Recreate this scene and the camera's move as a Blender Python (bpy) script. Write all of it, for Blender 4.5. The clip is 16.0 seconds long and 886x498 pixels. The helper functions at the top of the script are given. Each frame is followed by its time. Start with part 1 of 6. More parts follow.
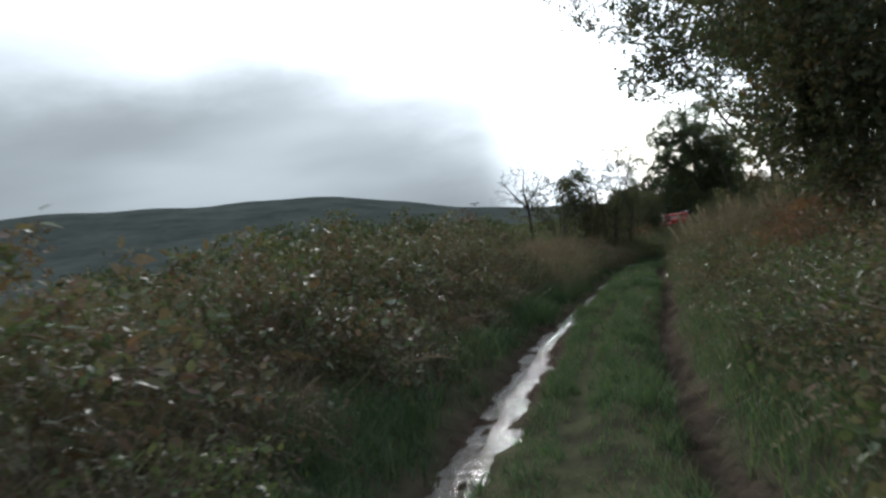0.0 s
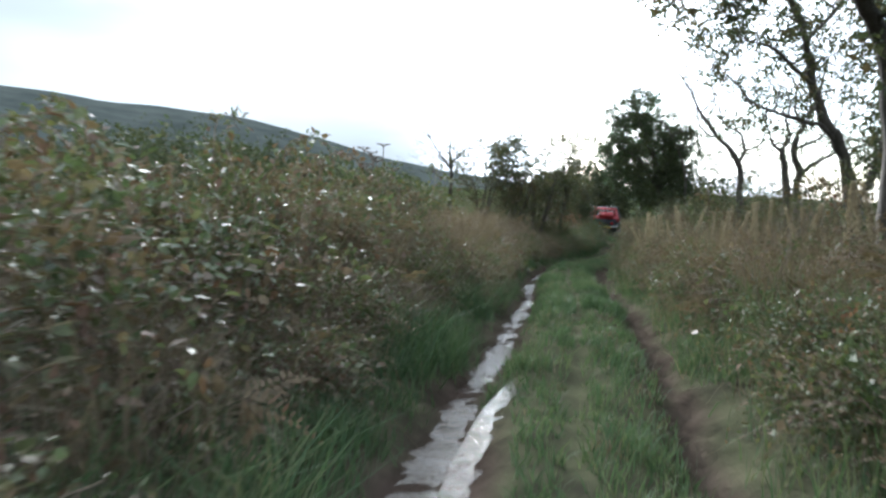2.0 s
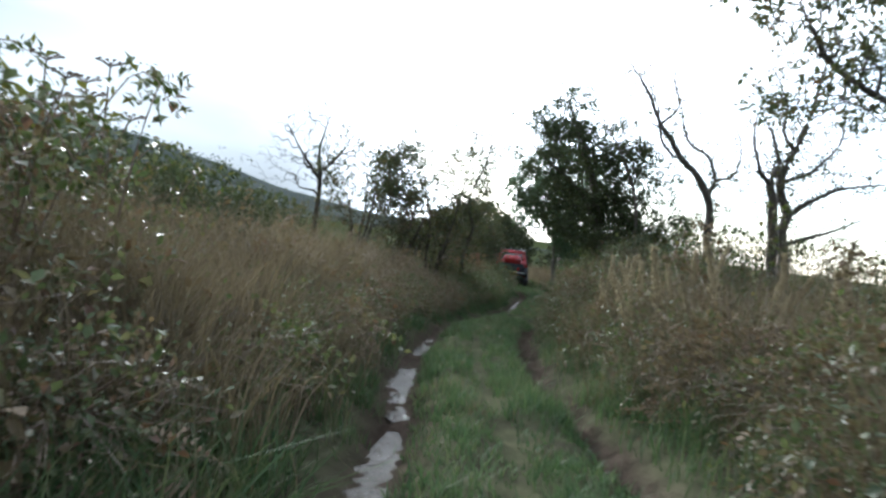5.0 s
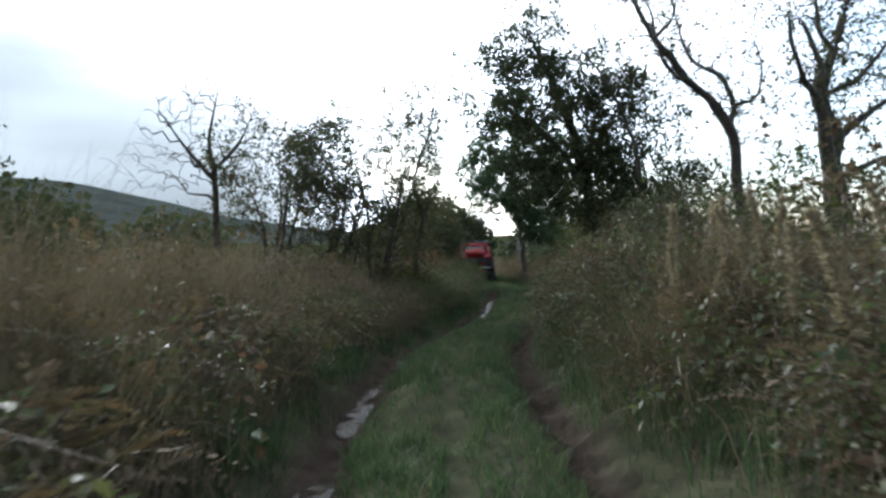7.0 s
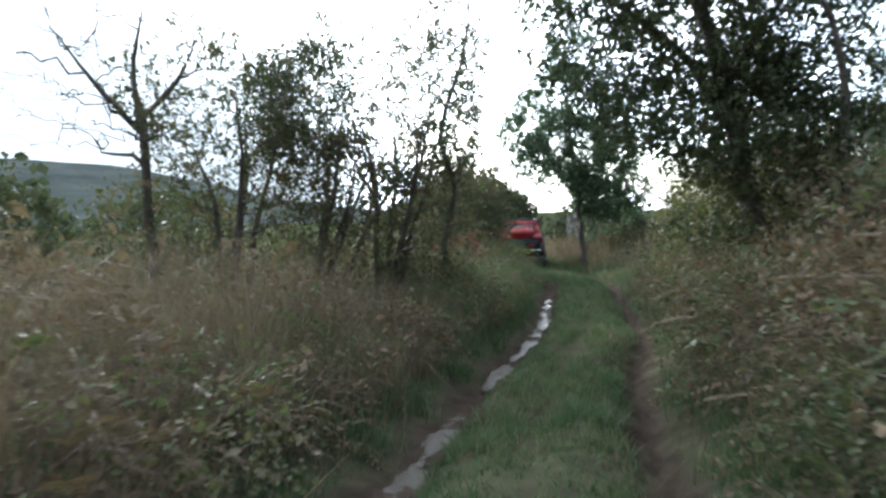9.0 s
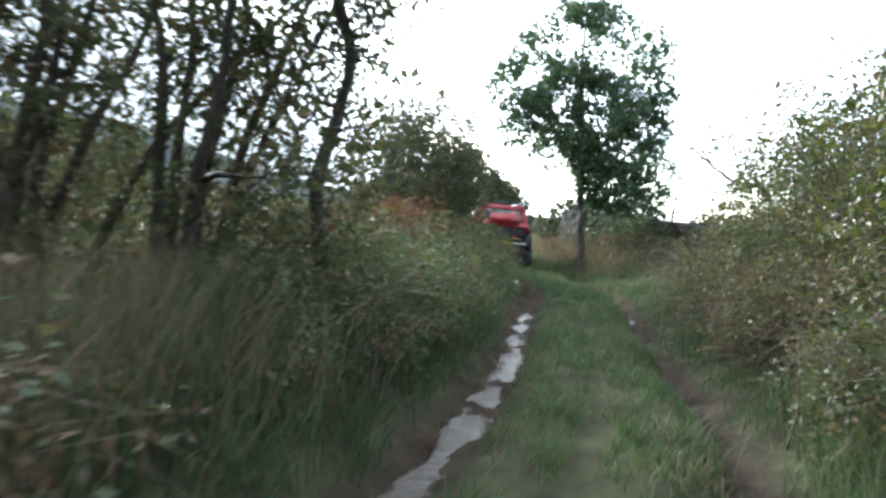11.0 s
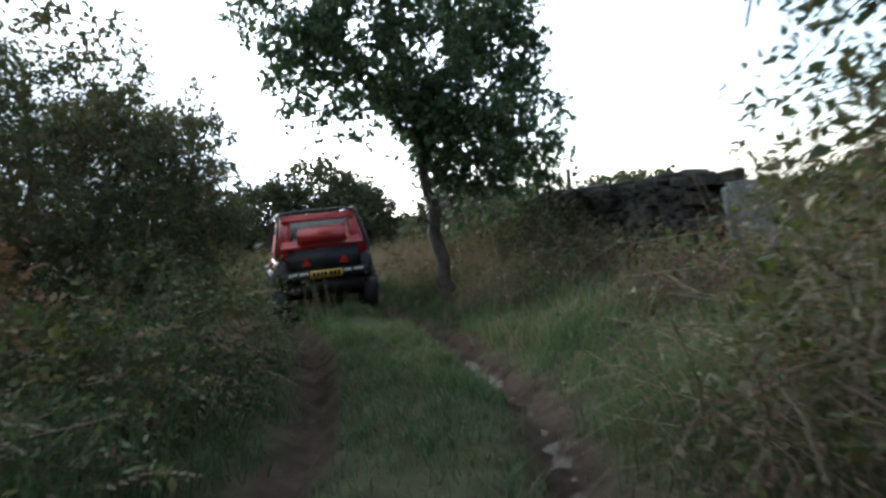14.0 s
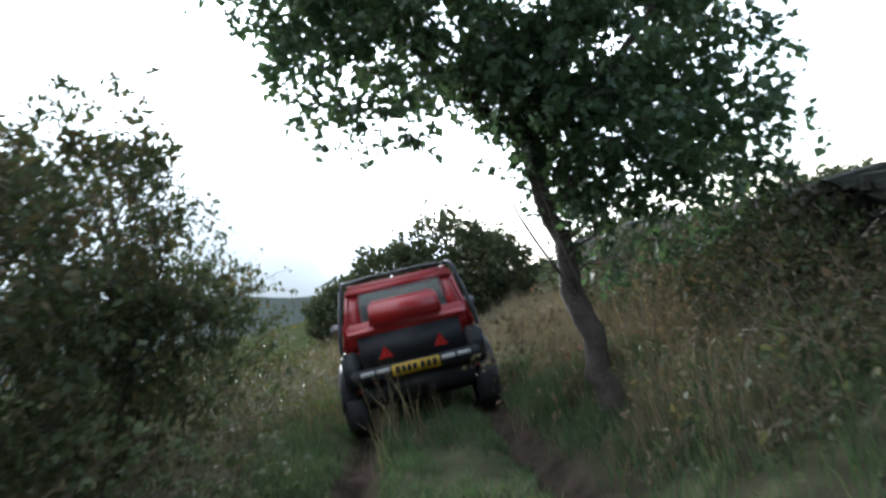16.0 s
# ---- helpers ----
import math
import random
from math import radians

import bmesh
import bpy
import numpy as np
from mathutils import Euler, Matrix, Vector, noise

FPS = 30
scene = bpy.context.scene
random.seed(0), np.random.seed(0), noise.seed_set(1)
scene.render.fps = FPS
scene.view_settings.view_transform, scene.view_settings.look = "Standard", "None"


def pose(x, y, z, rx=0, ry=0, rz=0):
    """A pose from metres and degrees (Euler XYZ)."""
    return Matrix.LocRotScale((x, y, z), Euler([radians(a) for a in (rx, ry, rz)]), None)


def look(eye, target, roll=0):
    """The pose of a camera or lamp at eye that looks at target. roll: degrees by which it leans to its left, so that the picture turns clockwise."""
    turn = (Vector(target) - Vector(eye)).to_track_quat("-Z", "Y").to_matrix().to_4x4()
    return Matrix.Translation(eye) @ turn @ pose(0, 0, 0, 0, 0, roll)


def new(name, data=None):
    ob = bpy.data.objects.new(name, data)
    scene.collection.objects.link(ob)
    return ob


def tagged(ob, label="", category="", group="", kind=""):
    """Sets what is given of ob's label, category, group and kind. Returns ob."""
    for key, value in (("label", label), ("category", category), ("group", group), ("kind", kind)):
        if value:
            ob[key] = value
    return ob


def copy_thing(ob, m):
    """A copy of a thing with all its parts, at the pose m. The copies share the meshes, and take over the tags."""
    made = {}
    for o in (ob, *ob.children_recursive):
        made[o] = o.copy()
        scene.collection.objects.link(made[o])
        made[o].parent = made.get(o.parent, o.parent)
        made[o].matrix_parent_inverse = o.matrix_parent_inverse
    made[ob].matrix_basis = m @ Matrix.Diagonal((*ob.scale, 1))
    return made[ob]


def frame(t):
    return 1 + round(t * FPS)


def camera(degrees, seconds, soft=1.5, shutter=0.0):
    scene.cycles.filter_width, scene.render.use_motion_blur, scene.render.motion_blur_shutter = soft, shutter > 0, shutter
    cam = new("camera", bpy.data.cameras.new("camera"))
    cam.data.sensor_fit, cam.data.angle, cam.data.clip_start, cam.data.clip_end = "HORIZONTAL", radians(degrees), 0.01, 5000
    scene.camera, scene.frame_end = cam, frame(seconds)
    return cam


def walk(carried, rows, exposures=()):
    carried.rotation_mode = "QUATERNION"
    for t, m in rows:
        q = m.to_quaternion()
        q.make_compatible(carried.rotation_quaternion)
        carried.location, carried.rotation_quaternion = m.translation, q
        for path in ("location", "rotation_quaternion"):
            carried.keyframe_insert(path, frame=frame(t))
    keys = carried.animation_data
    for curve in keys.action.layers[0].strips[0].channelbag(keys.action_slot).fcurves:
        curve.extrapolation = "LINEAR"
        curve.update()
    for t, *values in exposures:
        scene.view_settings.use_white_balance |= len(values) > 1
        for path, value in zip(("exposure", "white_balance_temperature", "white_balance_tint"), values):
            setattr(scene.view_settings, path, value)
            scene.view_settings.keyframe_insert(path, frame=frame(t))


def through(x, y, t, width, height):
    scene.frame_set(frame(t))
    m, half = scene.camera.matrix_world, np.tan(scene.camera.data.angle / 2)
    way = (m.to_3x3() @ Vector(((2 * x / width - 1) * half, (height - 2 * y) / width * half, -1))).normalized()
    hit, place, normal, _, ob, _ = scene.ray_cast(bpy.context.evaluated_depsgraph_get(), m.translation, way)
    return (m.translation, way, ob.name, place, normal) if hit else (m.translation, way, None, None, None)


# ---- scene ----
cam = camera(68.0, 16.0, 2.6, 0.4)
PATH = [
    (0, (0.554, 1.056, 1.072), (0.624, 3.053, 1.007), -8.5),
    (0.5, (0.625, 2.097, 1.042), (0.753, 4.09, 0.939), -5.1),
    (1, (0.8, 3.231, 1.053), (0.969, 5.217, 0.882), -3.0),
    (1.5, (1.006, 4.19, 1.02), (1.241, 6.165, 0.812), -1.2),
    (2, (1.177, 5.18, 0.991), (1.511, 7.14, 0.778), 2.9),
    (2.5, (1.582, 6.198, 0.918), (1.982, 8.149, 0.737), 3.5),
    (3, (1.884, 7.322, 0.744), (2.37, 9.256, 0.589), 7.1),
    (3.5, (2.269, 8.139, 0.786), (2.809, 10.054, 0.58), 7.9),
    (4, (2.677, 9.018, 0.754), (3.27, 10.92, 0.579), 7.2),
    (4.2, (2.805, 9.377, 0.705), (3.427, 11.273, 0.584), 7.8),
    (6.3, (3.623, 12.798, 0.314), (4.375, 14.651, 0.274), 2.5),
    (6.5, (3.908, 13.159, 0.274), (4.651, 15.016, 0.239), -0.2),
    (7, (4.38, 14.053, 0.284), (5.128, 15.907, 0.238), -0.5),
    (7.5, (4.874, 14.954, 0.26), (5.602, 16.816, 0.216), -1.0),
    (8, (5.228, 16.002, 0.183), (5.932, 17.874, 0.151), -1.1),
    (8.5, (5.563, 16.924, 0.252), (6.22, 18.812, 0.189), -1.1),
    (8.7, (5.685, 17.318, 0.275), (6.325, 19.211, 0.188), -1.6),
    (10.8, (8.0, 21.813, -0.287), (8.614, 23.711, -0.422), 5.3),
    (11, (8.196, 22.211, -0.265), (8.863, 24.092, -0.397), 5.4),
    (11.5, (8.704, 23.163, -0.27), (9.474, 25.007, -0.342), 6.1),
    (12, (9.347, 24.101, -0.264), (10.174, 25.922, -0.281), 5.2),
    (12.5, (9.92, 24.897, -0.231), (10.817, 26.684, -0.239), 3.4),
    (13, (10.478, 25.677, -0.241), (11.469, 27.414, -0.256), 0.5),
    (13.5, (11.16, 26.495, -0.271), (12.199, 28.204, -0.307), -2.2),
    (14, (11.782, 27.319, -0.267), (12.746, 29.068, -0.384), -5.9),
    (14.5, (12.356, 28.073, -0.305), (13.16, 29.9, -0.432), -9.2),
    (15, (12.955, 28.953, -0.323), (13.619, 30.835, -0.451), -12.9),
    (15.5, (13.263, 29.723, -0.251), (13.866, 31.629, -0.308), -11.2),
    (16, (13.648, 30.594, -0.289), (14.239, 32.502, -0.189), -12.8),
]
# the film's camera brightens and dims on the way
LIGHT = [(t, stops, 6000 if t < 1.5 else 5750, 9) for t, stops in ((0.0, 0.95), (1.0, 1.5), (2.0, 2.1), (4.0, 2.2), (6.5, 1.4), (7.5, 1.6), (8.5, 2.08), (11.0, 2.65), (11.5, 2.45), (12.5, 1.8), (13.5, 1.4), (14.0, 1.5), (14.5, 1.9), (15.0, 2.15), (15.5, 2.4), (16.0, 1.95))]
walk(cam, [(t, look(eye, target, roll)) for t, eye, target, roll in PATH], LIGHT)
# ---- sky and light ----
SUN_BEARING, SUN_HEIGHT = -5.0, 18.0
sun_way = Vector((math.sin(radians(SUN_BEARING)) * math.cos(radians(SUN_HEIGHT)), math.cos(radians(SUN_BEARING)) * math.cos(radians(SUN_HEIGHT)), math.sin(radians(SUN_HEIGHT))))
sun = new("sun", bpy.data.lights.new("sun", "SUN"))
sun.data.energy, sun.data.angle, sun.data.color = 1.9, radians(9.0), (1.0, 0.95, 0.87)
sun.matrix_world = look((0, 0, 50), Vector((0, 0, 50)) - sun_way)


def link(tree, a, b):
    tree.links.new(a, b)


def node(tree, kind):
    return tree.nodes.new(kind)


def math_node(tree, operation, a, b=None, clamp=False):
    n = node(tree, "ShaderNodeMath")
    n.operation, n.use_clamp = operation, clamp
    for slot, value in ((0, a), (1, b)):
        if value is None:
            continue
        if isinstance(value, (int, float)):
            n.inputs[slot].default_value = value
        else:
            link(tree, value, n.inputs[slot])
    return n.outputs[0]


def mix_node(tree, fac, a, b, blend="MIX"):
    n = node(tree, "ShaderNodeMix")
    n.data_type, n.blend_type = "RGBA", blend
    for slot, value in ((0, fac), (6, a), (7, b)):
        if isinstance(value, (int, float)):
            n.inputs[slot].default_value = value
        elif isinstance(value, tuple):
            n.inputs[slot].default_value = (*value, 1.0)
        else:
            link(tree, value, n.inputs[slot])
    return n.outputs[2]


def ramp(tree, fac, *stops):
    n = node(tree, "ShaderNodeValToRGB")
    els = n.color_ramp.elements
    while len(els) < len(stops):
        els.new(0.5)
    for el, (at, colour) in zip(els, stops):
        el.position, el.color = at, (*colour, 1.0)
    link(tree, fac, n.inputs[0])
    return n.outputs[0]


def noise_node(tree, vector, scale, detail=4.0, rough=0.55):
    n = node(tree, "ShaderNodeTexNoise")
    n.inputs["Scale"].default_value, n.inputs["Detail"].default_value, n.inputs["Roughness"].default_value = scale, detail, rough
    if vector is not None:
        link(tree, vector, n.inputs["Vector"])
    return n.outputs["Fac"]


def span(tree, value, low, high):
    n = node(tree, "ShaderNodeMapRange")
    n.interpolation_type = "SMOOTHSTEP"
    link(tree, value, n.inputs["Value"])
    n.inputs["From Min"].default_value, n.inputs["From Max"].default_value = low, high
    return n.outputs["Result"]


def make_world():
    """Bright broken cloud: hazy glow about the sun, a grey bank on the hills, pale blue where it thins."""
    world = bpy.data.worlds.new("sky")
    scene.world = world
    world.use_nodes = True
    t = world.node_tree
    t.nodes.clear()
    way = node(t, "ShaderNodeTexCoord").outputs["Generated"]
    parts = node(t, "ShaderNodeSeparateXYZ")
    link(t, way, parts.inputs[0])
    x, y, z = parts.outputs
    clear = node(t, "ShaderNodeTexSky")
    clear.sky_type, clear.sun_disc = "NISHITA", False
    clear.sun_elevation, clear.sun_rotation = radians(SUN_HEIGHT), radians(SUN_BEARING)
    clear_light = mix_node(t, 1.0, clear.outputs[0], (0.12, 0.12, 0.12), "MULTIPLY")
    toward = node(t, "ShaderNodeVectorMath")
    toward.operation = "DOT_PRODUCT"
    link(t, way, toward.inputs[0])
    toward.inputs[1].default_value = sun_way
    near_sun = math_node(t, "MAXIMUM", toward.outputs["Value"], 0.0)
    glow = math_node(t, "ADD", math_node(t, "MULTIPLY", math_node(t, "POWER", near_sun, 5.0), 1.1), math_node(t, "MULTIPLY", math_node(t, "POWER", near_sun, 60.0), 2.0))
    flat = node(t, "ShaderNodeMapping")
    flat.inputs["Scale"].default_value = (1.0, 1.0, 2.6)
    link(t, way, flat.inputs["Vector"])
    billow = noise_node(t, flat.outputs[0], 2.2, 6.0)
    streak = node(t, "ShaderNodeMapping")
    streak.inputs["Scale"].default_value = (1.0, 1.0, 4.0)
    link(t, way, streak.inputs["Vector"])
    streaks = noise_node(t, streak.outputs[0], 2.0, 3.0, 0.45)
    white = math_node(t, "ADD", math_node(t, "MULTIPLY", billow, 0.55), math_node(t, "ADD", glow, 0.55))
    # the cloud is thicker and darker away from the sun
    white = math_node(t, "MULTIPLY", white, math_node(t, "ADD", math_node(t, "MULTIPLY", span(t, y, -0.5, 0.55), 0.5), 0.5))
    tint = node(t, "ShaderNodeCombineColor")
    link(t, math_node(t, "MULTIPLY", white, 0.965), tint.inputs[0])
    link(t, math_node(t, "MULTIPLY", white, 1.01), tint.inputs[1])
    link(t, math_node(t, "MULTIPLY", white, 1.03), tint.inputs[2])
    # how far the cloud has thinned: to the west, high up
    thin = math_node(t, "MULTIPLY", span(t, math_node(t, "ADD", billow, math_node(t, "MULTIPLY", x, 0.34)), 0.54, 0.76), 0.7)
    sky = mix_node(t, thin, tint.outputs[0], clear_light)
    # the cloud bank lying on the hills, thinning upwards and to the right
    rise = math_node(t, "ADD", z, math_node(t, "MULTIPLY", math_node(t, "MAXIMUM", math_node(t, "ADD", x, 0.16), 0.0), 0.5))
    rise = math_node(t, "ADD", rise, math_node(t, "MULTIPLY", billow, -0.26))
    low = math_node(t, "SUBTRACT", 1.0, span(t, math_node(t, "ADD", rise, math_node(t, "MULTIPLY", streaks, -0.20)), -0.05, 0.42))
    west = math_node(t, "SUBTRACT", 1.0, span(t, x, 0.10, 0.30))
    bank = math_node(t, "MULTIPLY", math_node(t, "MULTIPLY", low, west), 0.95)
    grey = ramp(t, streaks, (0.34, (0.098, 0.11, 0.114)), (0.68, (0.215, 0.238, 0.246)))
    sky = mix_node(t, bank, sky, grey)
    back = node(t, "ShaderNodeBackground")
    back.inputs["Strength"].default_value = 1.0
    link(t, sky, back.inputs["Color"])
    link(t, back.outputs[0], node(t, "ShaderNodeOutputWorld").inputs[0])


make_world()


# ---- materials ----
def material(name):
    m = bpy.data.materials.new(name)
    m.use_nodes = True
    t = m.node_tree
    t.nodes.clear()
    out = node(t, "ShaderNodeOutputMaterial")
    shader = node(t, "ShaderNodeBsdfPrincipled")
    link(t, shader.outputs[0], out.inputs[0])
    return m, t, shader, out


def named(t, attribute):
    n = node(t, "ShaderNodeAttribute")
    n.attribute_name = attribute
    return n.outputs["Fac"]


def place_of(t):
    return node(t, "ShaderNodeTexCoord").outputs["Object"]


def bump(t, shader, height, strength=0.4, distance=0.02):
    b = node(t, "ShaderNodeBump")
    b.inputs["Strength"].default_value, b.inputs["Distance"].default_value = strength, distance
    link(t, height, b.inputs["Height"])
    link(t, b.outputs[0], shader.inputs["Normal"])


def leaf_material(name, colours, rough=0.42, through=0.25, patch=1.3, gloss=0.24):
    """Leaves or blades: each its own shade out of the list, drifting over the plant; some light passes through."""
    m, t, s, out = material(name)
    own = node(t, "ShaderNodeNewGeometry").outputs["Random Per Island"]
    drift = noise_node(t, place_of(t), patch, 3.0)
    pick = math_node(t, "ADD", math_node(t, "MULTIPLY", own, 0.62), math_node(t, "SUBTRACT", math_node(t, "MULTIPLY", drift, 1.1), 0.36), clamp=True)
    n = len(colours)
    colour = ramp(t, pick, *[(i / (n - 1), c) for i, c in enumerate(colours)])
    spots = noise_node(t, place_of(t), 60.0, 2.0)
    colour = mix_node(t, 0.5, colour, ramp(t, spots, (0.3, (0.55, 0.55, 0.55)), (0.7, (1.25, 1.25, 1.25))), "MULTIPLY")
    link(t, colour, s.inputs["Base Color"])
    s.inputs["Roughness"].default_value = rough
    s.inputs["Specular IOR Level"].default_value = gloss
    glow = node(t, "ShaderNodeBsdfTranslucent")
    link(t, mix_node(t, 1.0, colour, (1.12, 1.16, 0.8), "MULTIPLY"), glow.inputs["Color"])
    mixed = node(t, "ShaderNodeMixShader")
    mixed.inputs[0].default_value = through
    link(t, s.outputs[0], mixed.inputs[1])
    link(t, glow.outputs[0], mixed.inputs[2])
    link(t, mixed.outputs[0], out.inputs[0])
    return m


def plain_material(name, dark, light, scale=6.0, fine=60.0, rough=0.6, metal=0.0, relief=0.3, relief_size=0.01, coat=0.0, gloss=0.5):
    """A surface that varies between two colours at two scales, with relief."""
    m, t, s, out = material(name)
    here = place_of(t)
    large, small = noise_node(t, here, scale, 5.0, 0.6), noise_node(t, here, fine, 3.0)
    fac = math_node(t, "ADD", math_node(t, "MULTIPLY", large, 0.7), math_node(t, "MULTIPLY", small, 0.3))
    link(t, ramp(t, fac, (0.32, dark), (0.68, light)), s.inputs["Base Color"])
    r = math_node(t, "ADD", math_node(t, "MULTIPLY", large, 0.3), rough - 0.15, clamp=True)
    link(t, r, s.inputs["Roughness"])
    s.inputs["Metallic"].default_value = metal
    s.inputs["Specular IOR Level"].default_value = gloss
    s.inputs["Coat Weight"].default_value = coat
    bump(t, s, small, relief, relief_size)
    return m


BRAMBLE = leaf_material("bramble_leaf", [(0.026, 0.036, 0.019), (0.042, 0.06, 0.03), (0.068, 0.09, 0.043), (0.095, 0.106, 0.056), (0.105, 0.088, 0.056), (0.10, 0.055, 0.039), (0.046, 0.054, 0.032)], 0.52, 0.33, 0.9, 0.24)
BRACKEN = leaf_material("bracken_leaf", [(0.055, 0.047, 0.034), (0.085, 0.068, 0.046), (0.12, 0.09, 0.06), (0.15, 0.118, 0.08), (0.125, 0.074, 0.048), (0.075, 0.068, 0.044)], 0.9, 0.25, 0.9)
RUST = leaf_material("rust_frond", [(0.09, 0.052, 0.036), (0.145, 0.078, 0.05), (0.19, 0.10, 0.06), (0.17, 0.125, 0.085)], 0.9, 0.3, 0.9)
NETTLE = leaf_material("verge_leaf", [(0.032, 0.042, 0.02), (0.05, 0.068, 0.028), (0.074, 0.092, 0.04), (0.10, 0.10, 0.052), (0.11, 0.088, 0.056)], 0.58, 0.34, 0.9, 0.24)
FOOT = leaf_material("lane_foot_leaf", [(0.034, 0.046, 0.024), (0.052, 0.072, 0.034), (0.078, 0.10, 0.048), (0.104, 0.118, 0.058), (0.125, 0.10, 0.06)], 0.6, 0.34, 0.9, 0.15)
THORN = leaf_material("thorn_leaf", [(0.03, 0.036, 0.022), (0.045, 0.058, 0.032), (0.062, 0.076, 0.04), (0.095, 0.08, 0.042), (0.105, 0.058, 0.036)], 0.66, 0.34, 1.3, 0.13)
IVY = leaf_material("ivy_leaf", [(0.026, 0.034, 0.02), (0.042, 0.056, 0.03), (0.06, 0.074, 0.038), (0.085, 0.082, 0.044)], 0.75, 0.22, 1.3, 0.07)
OAK = leaf_material("tree_leaf", [(0.032, 0.052, 0.032), (0.048, 0.08, 0.046), (0.066, 0.105, 0.056), (0.095, 0.12, 0.056)], 0.45, 0.42)
YELLOWING = leaf_material("yellowing_leaf", [(0.026, 0.04, 0.014), (0.044, 0.062, 0.02), (0.07, 0.086, 0.028), (0.12, 0.115, 0.034), (0.12, 0.062, 0.03)], 0.5, 0.3, 1.3, 0.2)
FAR_LEAF = leaf_material("far_leaf", [(0.028, 0.038, 0.022), (0.044, 0.056, 0.032), (0.066, 0.072, 0.04), (0.09, 0.076, 0.044)], 0.75, 0.3, 1.3, 0.1)
GRASS = leaf_material("green_grass", [(0.033, 0.054, 0.03), (0.045, 0.08, 0.04), (0.063, 0.104, 0.05), (0.095, 0.12, 0.064), (0.135, 0.126, 0.082)], 0.6, 0.3, 0.8, 0.1)
DRY = leaf_material("dry_grass", [(0.062, 0.05, 0.036), (0.10, 0.078, 0.056), (0.145, 0.113, 0.082), (0.20, 0.162, 0.12)], 0.7, 0.3)
PLUME = leaf_material("seed_plume", [(0.19, 0.155, 0.118), (0.27, 0.225, 0.178), (0.36, 0.31, 0.255)], 0.9, 0.42)
BARK = plain_material("bark", (0.03, 0.026, 0.021), (0.09, 0.078, 0.064), 5.0, 45.0, 0.8, relief=0.7, relief_size=0.03, gloss=0.25)
STEM = plain_material("woody_stem", (0.05, 0.03, 0.02), (0.13, 0.085, 0.05), 8.0, 70.0, 0.65)
STONE = plain_material("wall_stone", (0.022, 0.023, 0.02), (0.078, 0.078, 0.07), 3.0, 34.0, 0.95, relief=0.8, relief_size=0.03, gloss=0.05)
POST_STONE = plain_material("gatepost_stone", (0.055, 0.062, 0.056), (0.27, 0.28, 0.27), 8.0, 30.0, 0.85, relief=0.8, relief_size=0.02)
WOOD = plain_material("weathered_wood", (0.07, 0.06, 0.05), (0.18, 0.16, 0.13), 5.0, 60.0, 0.8)
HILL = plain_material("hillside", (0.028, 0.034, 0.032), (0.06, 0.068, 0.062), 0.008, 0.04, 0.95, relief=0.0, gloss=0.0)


def ground_material():
    """Mud in the ruts, dark soil and litter under the hedges, grass-green fields further off."""
    m, t, s, out = material("ground")
    here = place_of(t)
    wear = named(t, "mud")
    large, mid, small = noise_node(t, here, 0.35, 4.0), noise_node(t, here, 4.0, 5.0, 0.65), noise_node(t, here, 40.0, 3.0)
    soil = ramp(t, mid, (0.3, (0.028, 0.026, 0.019)), (0.55, (0.046, 0.048, 0.028)), (0.75, (0.068, 0.064, 0.04)))
    field = ramp(t, large, (0.35, (0.022, 0.03, 0.013)), (0.65, (0.042, 0.046, 0.022)))
    far = named(t, "field")
    mud = ramp(t, mid, (0.3, (0.02, 0.015, 0.012)), (0.7, (0.055, 0.042, 0.034)))
    link(t, mix_node(t, wear, mix_node(t, far, soil, field), mud), s.inputs["Base Color"])
    wet = math_node(t, "MULTIPLY", wear, span(t, mid, 0.5, 0.62))
    link(t, math_node(t, "SUBTRACT", 0.95, math_node(t, "MULTIPLY", wet, 0.5)), s.inputs["Roughness"])
    s.inputs["Specular IOR Level"].default_value = 0.0
    bump(t, s, math_node(t, "ADD", mid, math_node(t, "MULTIPLY", small, 0.3)), 0.7, 0.05)
    return m


def water_material():
    m, t, s, out = material("muddy_water")
    s.inputs["Base Color"].default_value = (0.05, 0.04, 0.03, 1)
    link(t, math_node(t, "MULTIPLY", span(t, noise_node(t, place_of(t), 6.0, 4.0), 0.42, 0.66), 0.14), s.inputs["Roughness"])
    s.inputs["IOR"].default_value = 1.33
    ripples = math_node(t, "ADD", noise_node(t, place_of(t), 34.0, 4.0), math_node(t, "MULTIPLY", noise_node(t, place_of(t), 11.0, 3.0), 1.6))
    bump(t, s, ripples, 0.8, 0.028)
    return m


GROUND, WATER = ground_material(), water_material()

# ---- building helpers ----
rng = np.random.default_rng(7)


